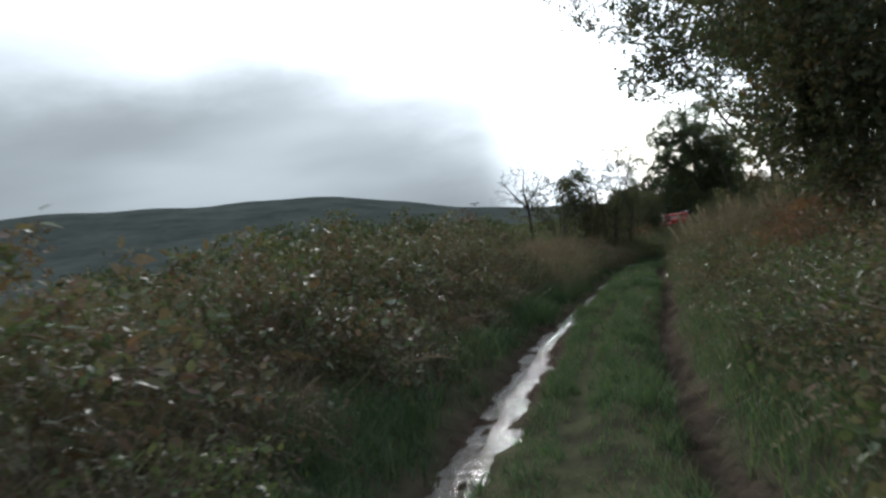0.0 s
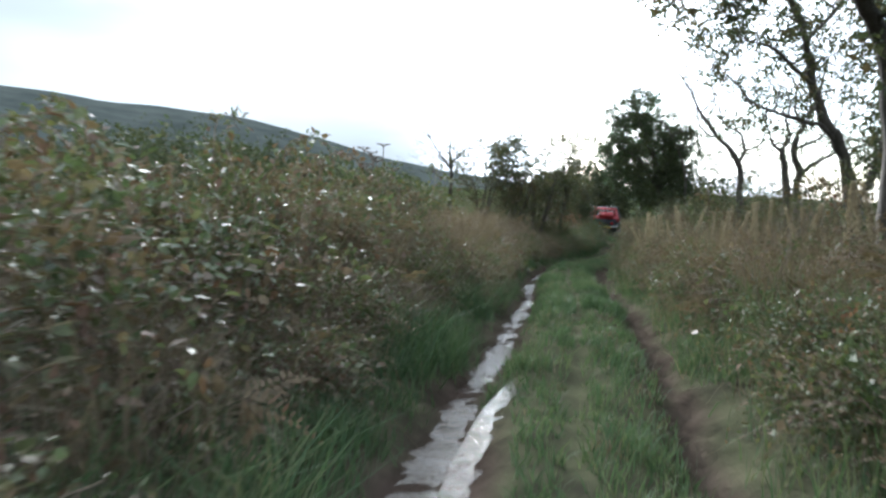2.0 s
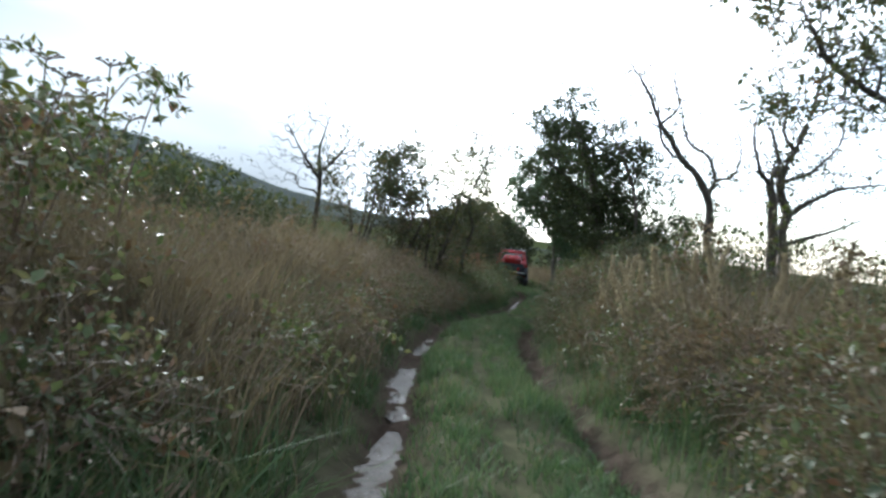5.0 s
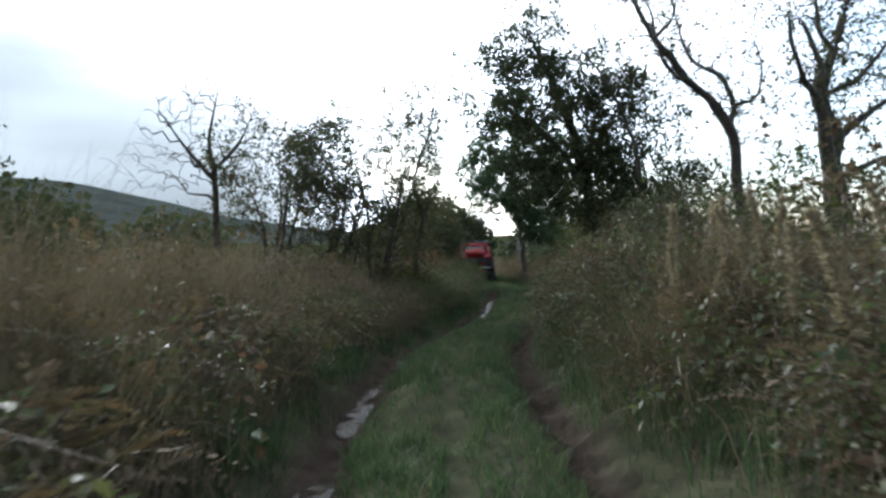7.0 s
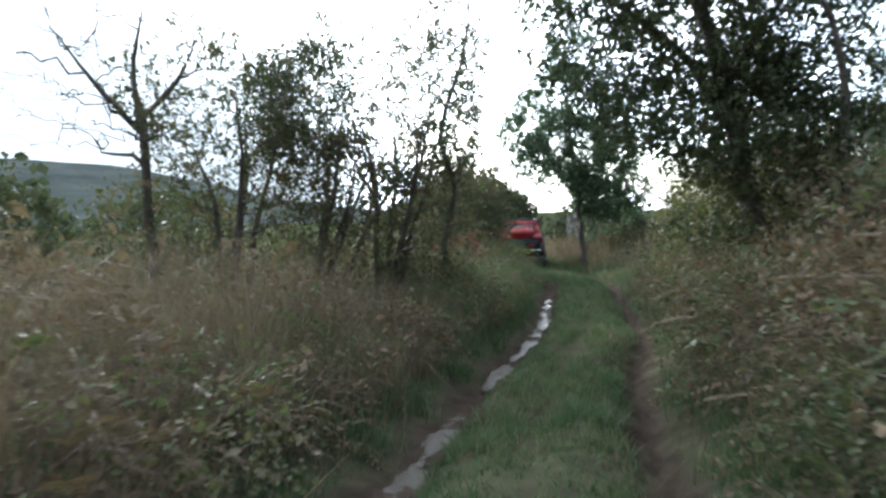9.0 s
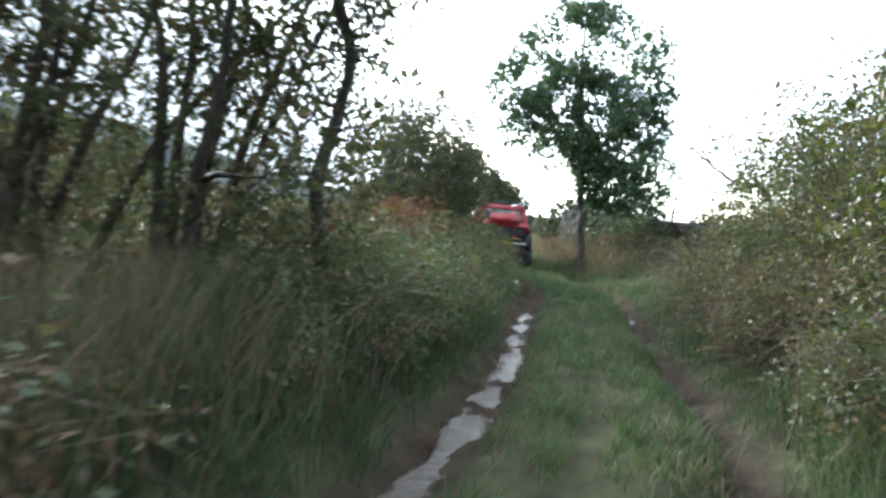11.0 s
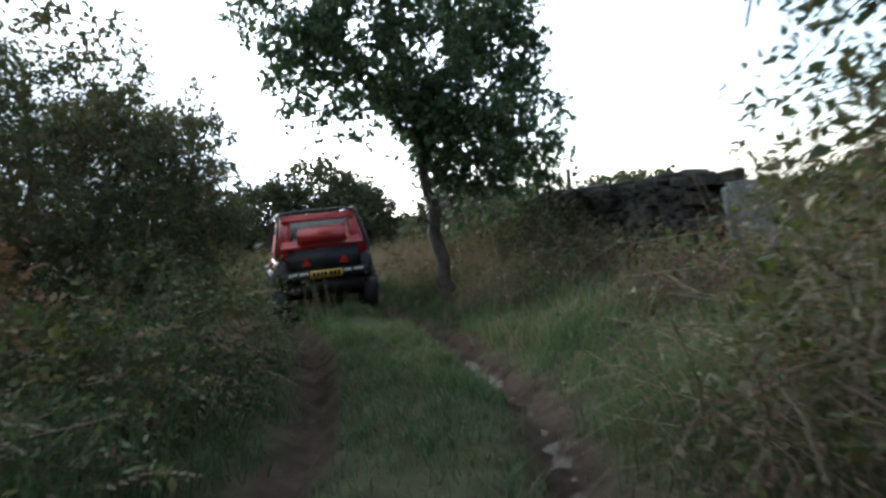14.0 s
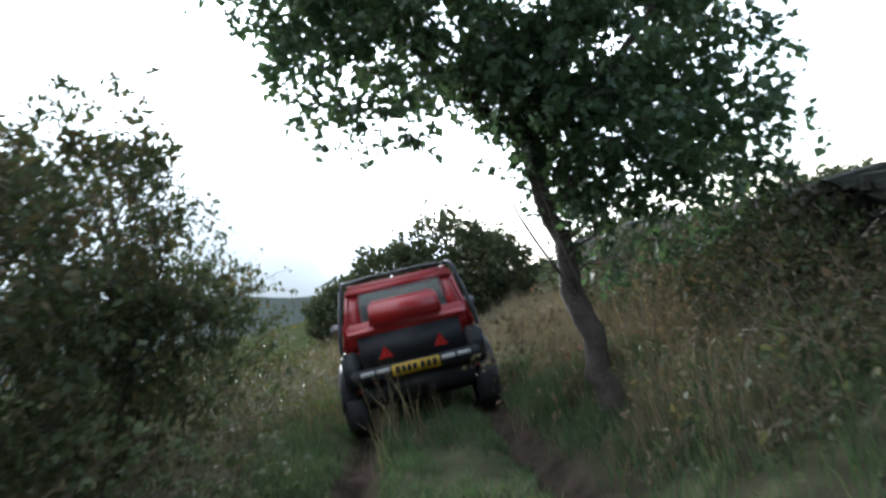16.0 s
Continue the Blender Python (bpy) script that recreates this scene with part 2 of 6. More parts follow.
def mesh_of(name, verts, faces, material=None, smooth=False):
    """A mesh from arrays: verts (n, 3), faces (m, 3 or 4) or a list of such arrays."""
    groups = faces if isinstance(faces, list) else [faces]
    groups = [np.asarray(g, np.int32) for g in groups if len(g)]
    me = bpy.data.meshes.new(name)
    verts = np.asarray(verts, np.float32)
    me.vertices.add(len(verts))
    me.vertices.foreach_set("co", verts.ravel())
    loops = np.concatenate([g.ravel() for g in groups])
    sizes = np.concatenate([np.full(len(g), g.shape[1], np.int32) for g in groups])
    me.loops.add(len(loops))
    me.loops.foreach_set("vertex_index", loops)
    me.polygons.add(len(sizes))
    me.polygons.foreach_set("loop_start", np.r_[0, np.cumsum(sizes)[:-1]].astype(np.int32))
    me.update(calc_edges=True)
    me.validate()
    if smooth:
        me.polygons.foreach_set("use_smooth", np.ones(len(sizes), bool))
    if material:
        me.materials.append(material)
    return me


def part(name, source, mat, parent, label=""):
    """Links a mesh, or a bmesh, as one object under a thing or a part."""
    if isinstance(source, bmesh.types.BMesh):
        me = bpy.data.meshes.new(name)
        source.to_mesh(me)
        source.free()
        me.materials.append(mat)
    else:
        me = source
        if mat and not me.materials:
            me.materials.append(mat)
    ob = new(name, me)
    ob.parent = parent
    if label:
        ob["label"] = label
    return ob


def thing(name, label, category, place=(0, 0, 0), group="", kind="", turn=None):
    ob = new(name)
    ob.empty_display_size = 0.2
    ob.matrix_world = Matrix.Translation(place) @ (turn or Matrix.Identity(4))
    return tagged(ob, label, category, group, kind)


class Soup:
    """Collects verts and faces of many pieces into one mesh."""

    def __init__(self):
        self.v, self.f, self.n = [], {3: [], 4: []}, 0

    def add(self, verts, faces):
        verts, faces = np.asarray(verts, float), np.asarray(faces, int)
        self.v.append(verts)
        self.f[faces.shape[1]].append(faces + self.n)
        self.n += len(verts)

    def mesh(self, name, mat, smooth=False):
        return mesh_of(name, np.concatenate(self.v), [np.concatenate(g) for g in self.f.values() if g], mat, smooth)


def limb(soup, pts, radii, sides=5):
    """A tapered, bent round branch along pts."""
    pts, radii = np.asarray(pts, float), np.asarray(radii, float)
    way = np.gradient(pts, axis=0)
    way /= np.linalg.norm(way, axis=1)[:, None] + 1e-9
    ref = np.where(np.abs(way[:, 2:3]) > 0.9, [[1.0, 0, 0]], [[0, 0, 1.0]])
    a = np.cross(way, ref)
    a /= np.linalg.norm(a, axis=1)[:, None] + 1e-9
    b = np.cross(way, a)
    turn = np.linspace(0, 2 * np.pi, sides, endpoint=False)
    ring = pts[:, None] + radii[:, None, None] * (np.cos(turn)[None, :, None] * a[:, None] + np.sin(turn)[None, :, None] * b[:, None])
    n = len(pts)
    i, j = np.meshgrid(np.arange(n - 1), np.arange(sides), indexing="ij")
    k = (j + 1) % sides
    soup.add(ring.reshape(-1, 3), np.stack([i * sides + j, i * sides + k, (i + 1) * sides + k, (i + 1) * sides + j], -1).reshape(-1, 4))


def unit(v):
    return v / (np.linalg.norm(v, axis=-1, keepdims=True) + 1e-9)


def leaves(places, size, r, up=0.5, outward=None, wide=0.34, droop=0.25, ovate=False):
    """Folded diamond leaves at the places: verts and triangles."""
    n = len(places)
    along = r.normal(size=(n, 3))
    along[:, 2] -= droop
    if outward is not None:
        along += 0.8 * outward
    along = unit(along)
    facing = r.normal(size=(n, 3))
    facing[:, 2] += up * 2
    side = unit(np.cross(along, facing))
    face = unit(np.cross(side, along))
    s = (size * r.uniform(0.6, 1.25, n))[:, None]
    wide = wide * r.uniform(0.45, 1.1, n)[:, None]
    v = np.stack([places, places + along * 0.45 * s + side * wide * s + face * 0.10 * s, places + along * s - face * 0.06 * s, places + along * 0.45 * s - side * wide * s + face * 0.10 * s], 1)
    if ovate:
        # a rounder leaf with a drawn-out, bent tip
        bend_up = face * (r.uniform(-0.16, 0.10, n)[:, None] * s)
        low, high = places + along * 0.28 * s, places + along * 0.62 * s + bend_up * 0.4
        v = np.stack([places, low + side * wide * 0.95 * s + face * 0.07 * s, high + side * wide * 0.8 * s + face * 0.07 * s, places + along * s + bend_up, high - side * wide * 0.8 * s + face * 0.07 * s, low - side * wide * 0.95 * s + face * 0.07 * s], 1)
        base = np.arange(n)[:, None] * 6
        f = np.concatenate([base + [0, 3, 1], base + [1, 3, 2], base + [0, 5, 3], base + [5, 4, 3]], 1).reshape(-1, 3)
        return v.reshape(-1, 3), f
    base = np.arange(n)[:, None] * 4
    f = np.concatenate([base + [0, 2, 1], base + [0, 3, 2]], 1).reshape(-1, 3)
    return v.reshape(-1, 3), f


def lumps(p, scale, seed):
    """Cheap smooth noise in about -1 to 1."""
    r = np.random.default_rng(seed)
    out = np.zeros(len(p))
    for k in range(5):
        w = r.normal(size=3) * scale * (1 + 0.5 * k)
        out += np.sin(p @ w + r.uniform(0, 6.28)) / (1 + 0.4 * k)
    return out / 2.2


def in_blobs(blobs, n, r, shell=0.0, rough=0.22, scale=2.2, seed=1):
    """Points in a union of lumpy ellipsoids (centre, radii), and which way is out."""
    sizes = np.array([np.prod(b[1]) ** (2 / 3) for b in blobs])
    pick = r.choice(len(blobs), n, p=sizes / sizes.sum())
    c, rad = np.array([b[0] for b in blobs], float)[pick], np.array([b[1] for b in blobs], float)[pick]
    d = unit(r.normal(size=(n, 3)))
    far = np.maximum(r.uniform(0, 1, n) ** (1 / 3), shell + (1 - shell) * r.uniform(0, 1, n))
    far = far * (1 + rough * lumps(d * rad + c, scale, seed))
    return c + d * rad * far[:, None], d


# ---- the lie of the land ----
TRACK = [(-30, 0.1), (-8, 0.3), (0, 0.5), (4, 1.05), (8, 2.3), (10.4, 3.28), (12.8, 4.2), (14, 4.66), (16, 5.27), (17.5, 5.8), (20, 6.88), (21.5, 7.68), (23.2, 8.75), (25, 10.12), (26.5, 11.06), (28, 11.88), (29.7, 12.85), (30.7, 13.45), (33.6, 14.4), (35.6, 14.8), (37.5, 15.2), (42, 16.6), (50, 19.5), (60, 23.0), (90, 30.0)]
LEVEL = [(-30, 0.3), (-8, 0.2), (1, -0.06), (4, -0.15), (6, -0.25), (8, -0.31), (10, -0.38), (12, -0.5), (14, -0.64), (16, -0.78), (18, -0.87), (20, -0.99), (22, -1.18), (25, -1.36), (28, -1.44), (30, -1.44), (33, -1.55), (36, -1.68), (40, -1.75), (60, -2.2), (90, -2.6)]


def smooth_line(rows):
    a = np.array(rows, float)
    t = np.arange(a[0, 0], a[-1, 0], 0.1)
    v = np.interp(t, a[:, 0], a[:, 1])
    w = np.hanning(25)
    v = np.convolve(np.pad(v, 12, mode="edge"), w / w.sum(), "valid")
    return t, v


TRACK_Y, TRACK_X = smooth_line(TRACK)
LEVEL_Y, LEVEL_Z = smooth_line(LEVEL)
TRACK_C = 1 / np.sqrt(1 + np.gradient(TRACK_X, TRACK_Y) ** 2)


def across(x, y):
    """How far right of the track's middle a place lies."""
    return (x - np.interp(y, TRACK_Y, TRACK_X)) * np.interp(y, TRACK_Y, TRACK_C)


def beside(y, d):
    """The place d metres right of the track's middle, at y along it."""
    c = np.interp(y, TRACK_Y, TRACK_C)
    s = np.sqrt(np.maximum(0, 1 - c * c))
    return np.interp(y, TRACK_Y, TRACK_X) + d * c, y - d * s


def bell(d, at, wide):
    return np.exp(-(((d - at) / wide) ** 2))


def worn_patch(y, d):
    """A churned hollow in the crown of the track."""
    return bell(y, 6.6, 2.3) * bell(d, -0.45, 0.19)


def height(x, y):
    x, y = np.asarray(x, float), np.asarray(y, float)
    d = across(x, y)
    z = np.interp(y, LEVEL_Y, LEVEL_Z)
    z = z + 0.07 * bell(np.abs(d), 0.22, 0.3) - 0.14 * bell(d, -0.67, 0.18) - 0.12 * bell(d, 0.66, 0.16)
    z = z + 0.33 * np.clip((np.abs(d) - 0.9) / 1.0, 0, 1) ** 1.1
    p = np.stack([x, y, 0 * x], -1).reshape(-1, 3)
    z = z + (0.035 * lumps(p, 1.7, 3) + 0.016 * lumps(p, 6.0, 4)).reshape(np.shape(x)) * np.clip(1.2 - np.hypot(x, y) / 120, 0, 1)
    rut = bell(np.abs(d), 0.67, 0.2) * (np.hypot(x, y) < 90)
    rut = np.maximum(rut, worn_patch(y, d))
    z = z + (0.026 * lumps(p, 19.0, 6) + 0.022 * lumps(p, 5.0, 7) + 0.034 * lumps(p, 31.0, 12)).reshape(np.shape(x)) * rut
    z = z - 0.055 * worn_patch(y, d)
    out = np.maximum(np.abs(d) - 6, 0)
    return z - 0.012 * np.minimum(out, 400) - 0.02 * np.clip(np.hypot(x, y - 20) - 80, 0, 400)


def build_ground():
    d = np.concatenate([-np.geomspace(4500, 6, 26), np.arange(-5.5, -1.4, 0.5), np.arange(-1.4, 1.401, 0.05), np.arange(1.6, 5.6, 0.5), np.geomspace(6, 4500, 26)])
    y = np.concatenate([-np.geomspace(4500, 8, 20), np.concatenate([np.arange(-6, 1, 0.3), np.arange(1, 34, 0.075), np.arange(34, 42, 0.15)]), np.geomspace(45, 4500, 30)])
    yy, dd = np.meshgrid(y, d, indexing="ij")
    x = np.interp(yy, TRACK_Y, TRACK_X) + dd / np.interp(yy, TRACK_Y, TRACK_C)
    z = height(x, yy)
    n, m = yy.shape
    i, j = np.meshgrid(np.arange(n - 1), np.arange(m - 1), indexing="ij")
    q = np.stack([i * m + j, i * m + j + 1, (i + 1) * m + j + 1, (i + 1) * m + j], -1).reshape(-1, 4)
    v = np.stack([x, yy, z], -1).reshape(-1, 3)
    me = mesh_of("ground", v, q, GROUND, smooth=True)
    flat = dd.ravel()
    uneven = lumps(v, 2.5, 8) * 0.12
    mud = np.clip(1.25 - np.abs(np.abs(flat) - 0.68 + uneven * 0.5) / np.where(flat < 0, 0.24, np.where(v[:, 1] > 28, 0.26, 0.15)), 0, np.where((flat < 0) | (v[:, 1] > 26), 1.0, 0.9)) * (v[:, 1] < 60)
    mud = np.maximum(mud, np.clip(2.2 * worn_patch(v[:, 1], flat) - 0.5 + 2 * uneven, 0, 1))
    me.attributes.new("mud", "FLOAT", "POINT").data.foreach_set("value", mud.astype(np.float32))
    far = np.clip((np.abs(flat) - 4) / 4, 0, 1)
    me.attributes.new("field", "FLOAT", "POINT").data.foreach_set("value", far.astype(np.float32))
    tagged(new("ground", me), "muddy farm track between grassy banks and fields", "ground", kind="structure")


def build_puddle(start, end, d0, wide, deep, seed):
    """Water lying along a rut: it follows the rut's smoothed floor, and the rough mud gives its outline."""
    y = np.arange(start, end, 0.1)
    w = wide * np.sqrt(np.sin(np.linspace(0.02, np.pi - 0.02, len(y))))
    mid = d0 + 0.03 * lumps(np.stack([y, y * 0, y * 0], -1), 3.0, seed + 40)
    bx, by = beside(y, mid)
    run = np.arange(-0.6, 0.61, 0.1)
    floor = np.mean([height(*beside(y + u, mid + v)) for u in run for v in (-0.07, 0.0, 0.07)], axis=0)
    z = floor + deep
    ax, ay = beside(y, mid - w / 2)
    cx, cy = beside(y, mid + w / 2)
    v = np.concatenate([np.stack([ax, ay, z], -1), np.stack([bx, by, z], -1), np.stack([cx, cy, z], -1)])
    n = len(y)
    i = np.arange(n - 1)
    q = np.concatenate([np.stack([k * n + i, (k + 1) * n + i, (k + 1) * n + i + 1, k * n + i + 1], -1) for k in (0, 1)])
    tagged(new("puddle", mesh_of("puddle", v, q, WATER, True)), "shining muddy water standing in the wheel rut", "puddle", "puddles in the ruts", "structure")


build_ground()
for seed, (a, b, d0, wide, deep) in enumerate([(2.2, 14.6, -0.67, 0.5, 0.02), (14.8, 17.2, -0.67, 0.42, 0.012), (17.9, 19.6, -0.67, 0.4, 0.006), (20.6, 22.4, -0.67, 0.4, 0.006), (23.1, 29.4, -0.67, 0.45, 0.012), (29.4, 32.6, 0.66, 0.3, -0.008), (3.6, 9.2, -0.42, 0.28, 0.014)]):
    build_puddle(a, b, d0, wide, deep, seed)


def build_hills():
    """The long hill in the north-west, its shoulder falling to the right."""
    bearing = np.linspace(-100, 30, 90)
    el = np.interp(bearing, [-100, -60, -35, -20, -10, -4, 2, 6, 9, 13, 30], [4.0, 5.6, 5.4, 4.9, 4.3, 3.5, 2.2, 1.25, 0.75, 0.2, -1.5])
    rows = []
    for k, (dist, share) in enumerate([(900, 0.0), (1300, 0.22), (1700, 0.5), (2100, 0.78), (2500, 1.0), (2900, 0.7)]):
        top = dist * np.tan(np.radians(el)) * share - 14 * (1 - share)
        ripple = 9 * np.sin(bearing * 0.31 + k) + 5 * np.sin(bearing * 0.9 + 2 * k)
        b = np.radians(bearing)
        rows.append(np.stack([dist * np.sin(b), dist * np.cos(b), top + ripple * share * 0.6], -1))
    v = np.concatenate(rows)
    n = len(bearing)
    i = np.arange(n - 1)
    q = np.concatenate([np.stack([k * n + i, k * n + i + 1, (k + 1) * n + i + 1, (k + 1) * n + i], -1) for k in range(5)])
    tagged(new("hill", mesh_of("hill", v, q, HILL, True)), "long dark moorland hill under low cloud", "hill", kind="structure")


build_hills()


# ---- trees, bushes and hedges ----
def bend(pts, t):
    """A smooth curve through pts (Catmull-Rom), at the steps t."""
    p = np.concatenate([[2 * pts[0] - pts[1]], pts, [2 * pts[-1] - pts[-2]]])
    i = np.minimum(t.astype(int), len(pts) - 2)
    u = (t - i)[:, None]
    a, b, c, d = p[i], p[i + 1], p[i + 2], p[i + 3]
    return 0.5 * (2 * b + (c - a) * u + (2 * a - 5 * b + 4 * c - d) * u**2 + (3 * b - a - 3 * c + d) * u**3)


def grow(stems, boughs, trunks, tips, r, wander=0.12, twig=0.007):
    """The trunks, and boughs from them to every tip: each leaves the nearest wood that lies lower."""
    nodes, radii = [], []
    for soup, (pts, rad) in zip(stems, trunks):
        pts, rad = np.asarray(pts, float), np.asarray(rad, float)
        t = np.linspace(0, len(pts) - 1, len(pts) * 6)
        fine = bend(pts, t)
        thick = np.interp(t, np.arange(len(pts)), rad) * (1 + 0.08 * np.sin(t * 5 + r.uniform(0, 6)))
        sway = r.normal(size=(len(t), 3)) * 0.3 * thick[:, None]
        sway[1:-1] = (sway[:-2] + sway[1:-1] + sway[2:]) / 2
        sway[:2] = 0
        fine = fine + sway
        limb(soup, fine, thick, 8)
        nodes += list(fine[len(fine) // 4 :])
        radii += list(thick[len(fine) // 4 :])
    nodes, radii = np.array(nodes), np.array(radii)
    start = np.array([np.linalg.norm(nodes - c, axis=1).min() for c in tips])
    for c in tips[np.argsort(start)]:
        off = np.linalg.norm(nodes - c, axis=1) + 0.9 * np.maximum(0, nodes[:, 2] - c[2] + 0.1)
        j = int(np.argmin(off))
        a, length = nodes[j], np.linalg.norm(c - nodes[j])
        if length < 0.05:
            continue
        t = np.linspace(0, 1, 4)[:, None]
        path = a + (c - a) * t + r.normal(size=(4, 3)) * wander * length * np.sin(t * np.pi) + np.array([0, 0, 0.12 * length]) * np.sin(t * np.pi)
        path[-1] = c
        first = min(radii[j] * 0.85, 1.5 * twig + 0.034 * length)
        rad = np.linspace(first, min(first, twig), 4)
        limb(boughs, path, rad, 4 if length > 0.8 else 3)
        nodes, radii = np.concatenate([nodes, path[1:]]), np.concatenate([radii, rad[1:]])


def tree(name, label, trunks, blobs, tips, per_tip, leaf, mat, seed, spread=0.16, gaps=0.0, group="", category="tree", wide=0.34, floor=None, twig=0.007):
    """A tree: bark-covered trunk and limbs, and a crown of leaves in sprays at the limbs' ends."""
    r = np.random.default_rng(seed)
    base = np.asarray(trunks[0][0][0], float)
    top = thing(name, label, category, base, group)
    c, _ = in_blobs(blobs, tips, r, 0.35, 0.3, 1.8, seed)
    if gaps:
        c = c[lumps(c, 2.6, seed + 5) > gaps - 1]
    if floor is not None:
        c = c[c[:, 2] > floor]
    stems, boughs = [Soup() for _ in trunks], Soup()
    grow(stems, boughs, [(np.asarray(p, float) - base, q) for p, q in trunks], c - base, r, twig=twig)
    for soup, (p, _) in zip(stems, trunks):
        kind = "trunk" if p[0][2] < base[2] + 0.25 else "limb"
        part(kind, soup.mesh(kind, BARK, True), BARK, top)
    if per_tip:
        n, leaf = max(1, int(per_tip * 0.58)), leaf * 1.25
        many = r.poisson(n, len(c))
        at = np.repeat(c - base, many, axis=0)
        # a flattened spray round each limb's end, in small knots
        knot = np.repeat(r.normal(size=(len(at) // 8 + 1, 3)), 8, axis=0)[: len(at)]
        home = at
        knot = np.clip(knot, -1.5, 1.5)
        at = at + (np.clip(knot, -1.5, 1.5) * [1, 1, 0.7] + r.normal(size=at.shape) * 0.27) * spread
        twigs(boughs, home[::8], (home + knot * [1, 1, 0.7] * spread)[::8], 0.0028, r)
        v, f = leaves(at, leaf, r, 0.4, wide=wide)
        part("crown", mesh_of("crown", v, f, mat), mat, top)["kind"] = "stuff"
    part("branch_spray", boughs.mesh("branch_spray", BARK, True), BARK, top)["kind"] = "stuff"
    return top


def strips(foot, way, length, thick, r, droop=0.5):
    """Thin dry stalks and blades that rise and then hang: verts and quads."""
    n = len(foot)
    side = unit(np.cross(way, r.normal(size=(n, 3)))) * thick
    rows = []
    for u, w in ((0.0, 1.0), (0.5, 0.8), (1.0, 0.12)):
        mid = foot + way * (length * u)[:, None] - np.array([0, 0, 1.0]) * (droop * length * u * u)[:, None]
        rows += [mid - side * w, mid + side * w]
    v = np.stack(rows, 1).reshape(-1, 3)
    k = np.arange(n)[:, None] * 6
    return v, np.concatenate([k + [0, 1, 3, 2], k + [2, 3, 5, 4]])


def fronds(foot, way, length, r, pairs=11):
    """Withered fern fronds, each a hanging rib with narrow leaflets on both sides."""
    n = len(foot)
    u = np.linspace(0.16, 1.0, pairs)
    side = unit(np.cross(way, np.array([0, 0, 1.0]) + r.normal(size=(n, 3)) * 0.35))
    hang = np.array([0, 0, 1.0])
    rib = foot[:, None] + way[:, None] * (length[:, None] * u)[..., None] - hang * (0.45 * length[:, None] * u**2)[..., None]
    vs = []
    for s in (-1.0, 1.0):
        reach = (0.30 * length[:, None] * (1.08 - u) * (0.4 + 0.6 * np.minimum(1, u * 3)) * r.uniform(0.7, 1.15, (n, pairs)))[..., None]
        arm = unit(side[:, None] * s + way[:, None] * 0.45 - hang * r.uniform(0.0, 0.5, (n, pairs))[..., None]) * reach
        wide = way[:, None] * (0.028 * length)[:, None, None]
        a = rib
        vs.append(np.stack([a, a + arm * 0.4 + wide, a + arm, a + arm * 0.4 - wide], 2).reshape(-1, 3))
    v = np.concatenate(vs)
    return v, np.arange(len(v)).reshape(-1, 4)


def twigs(soup, a, b, wide, r):
    """Thin flat twigs from every a to its b."""
    side = unit(np.cross(b - a, r.normal(size=a.shape))) * wide
    v = np.stack([a - side, a + side, b + side * 0.5, b - side * 0.5], 1).reshape(-1, 3)
    soup.add(v, np.arange(len(v)).reshape(-1, 4))


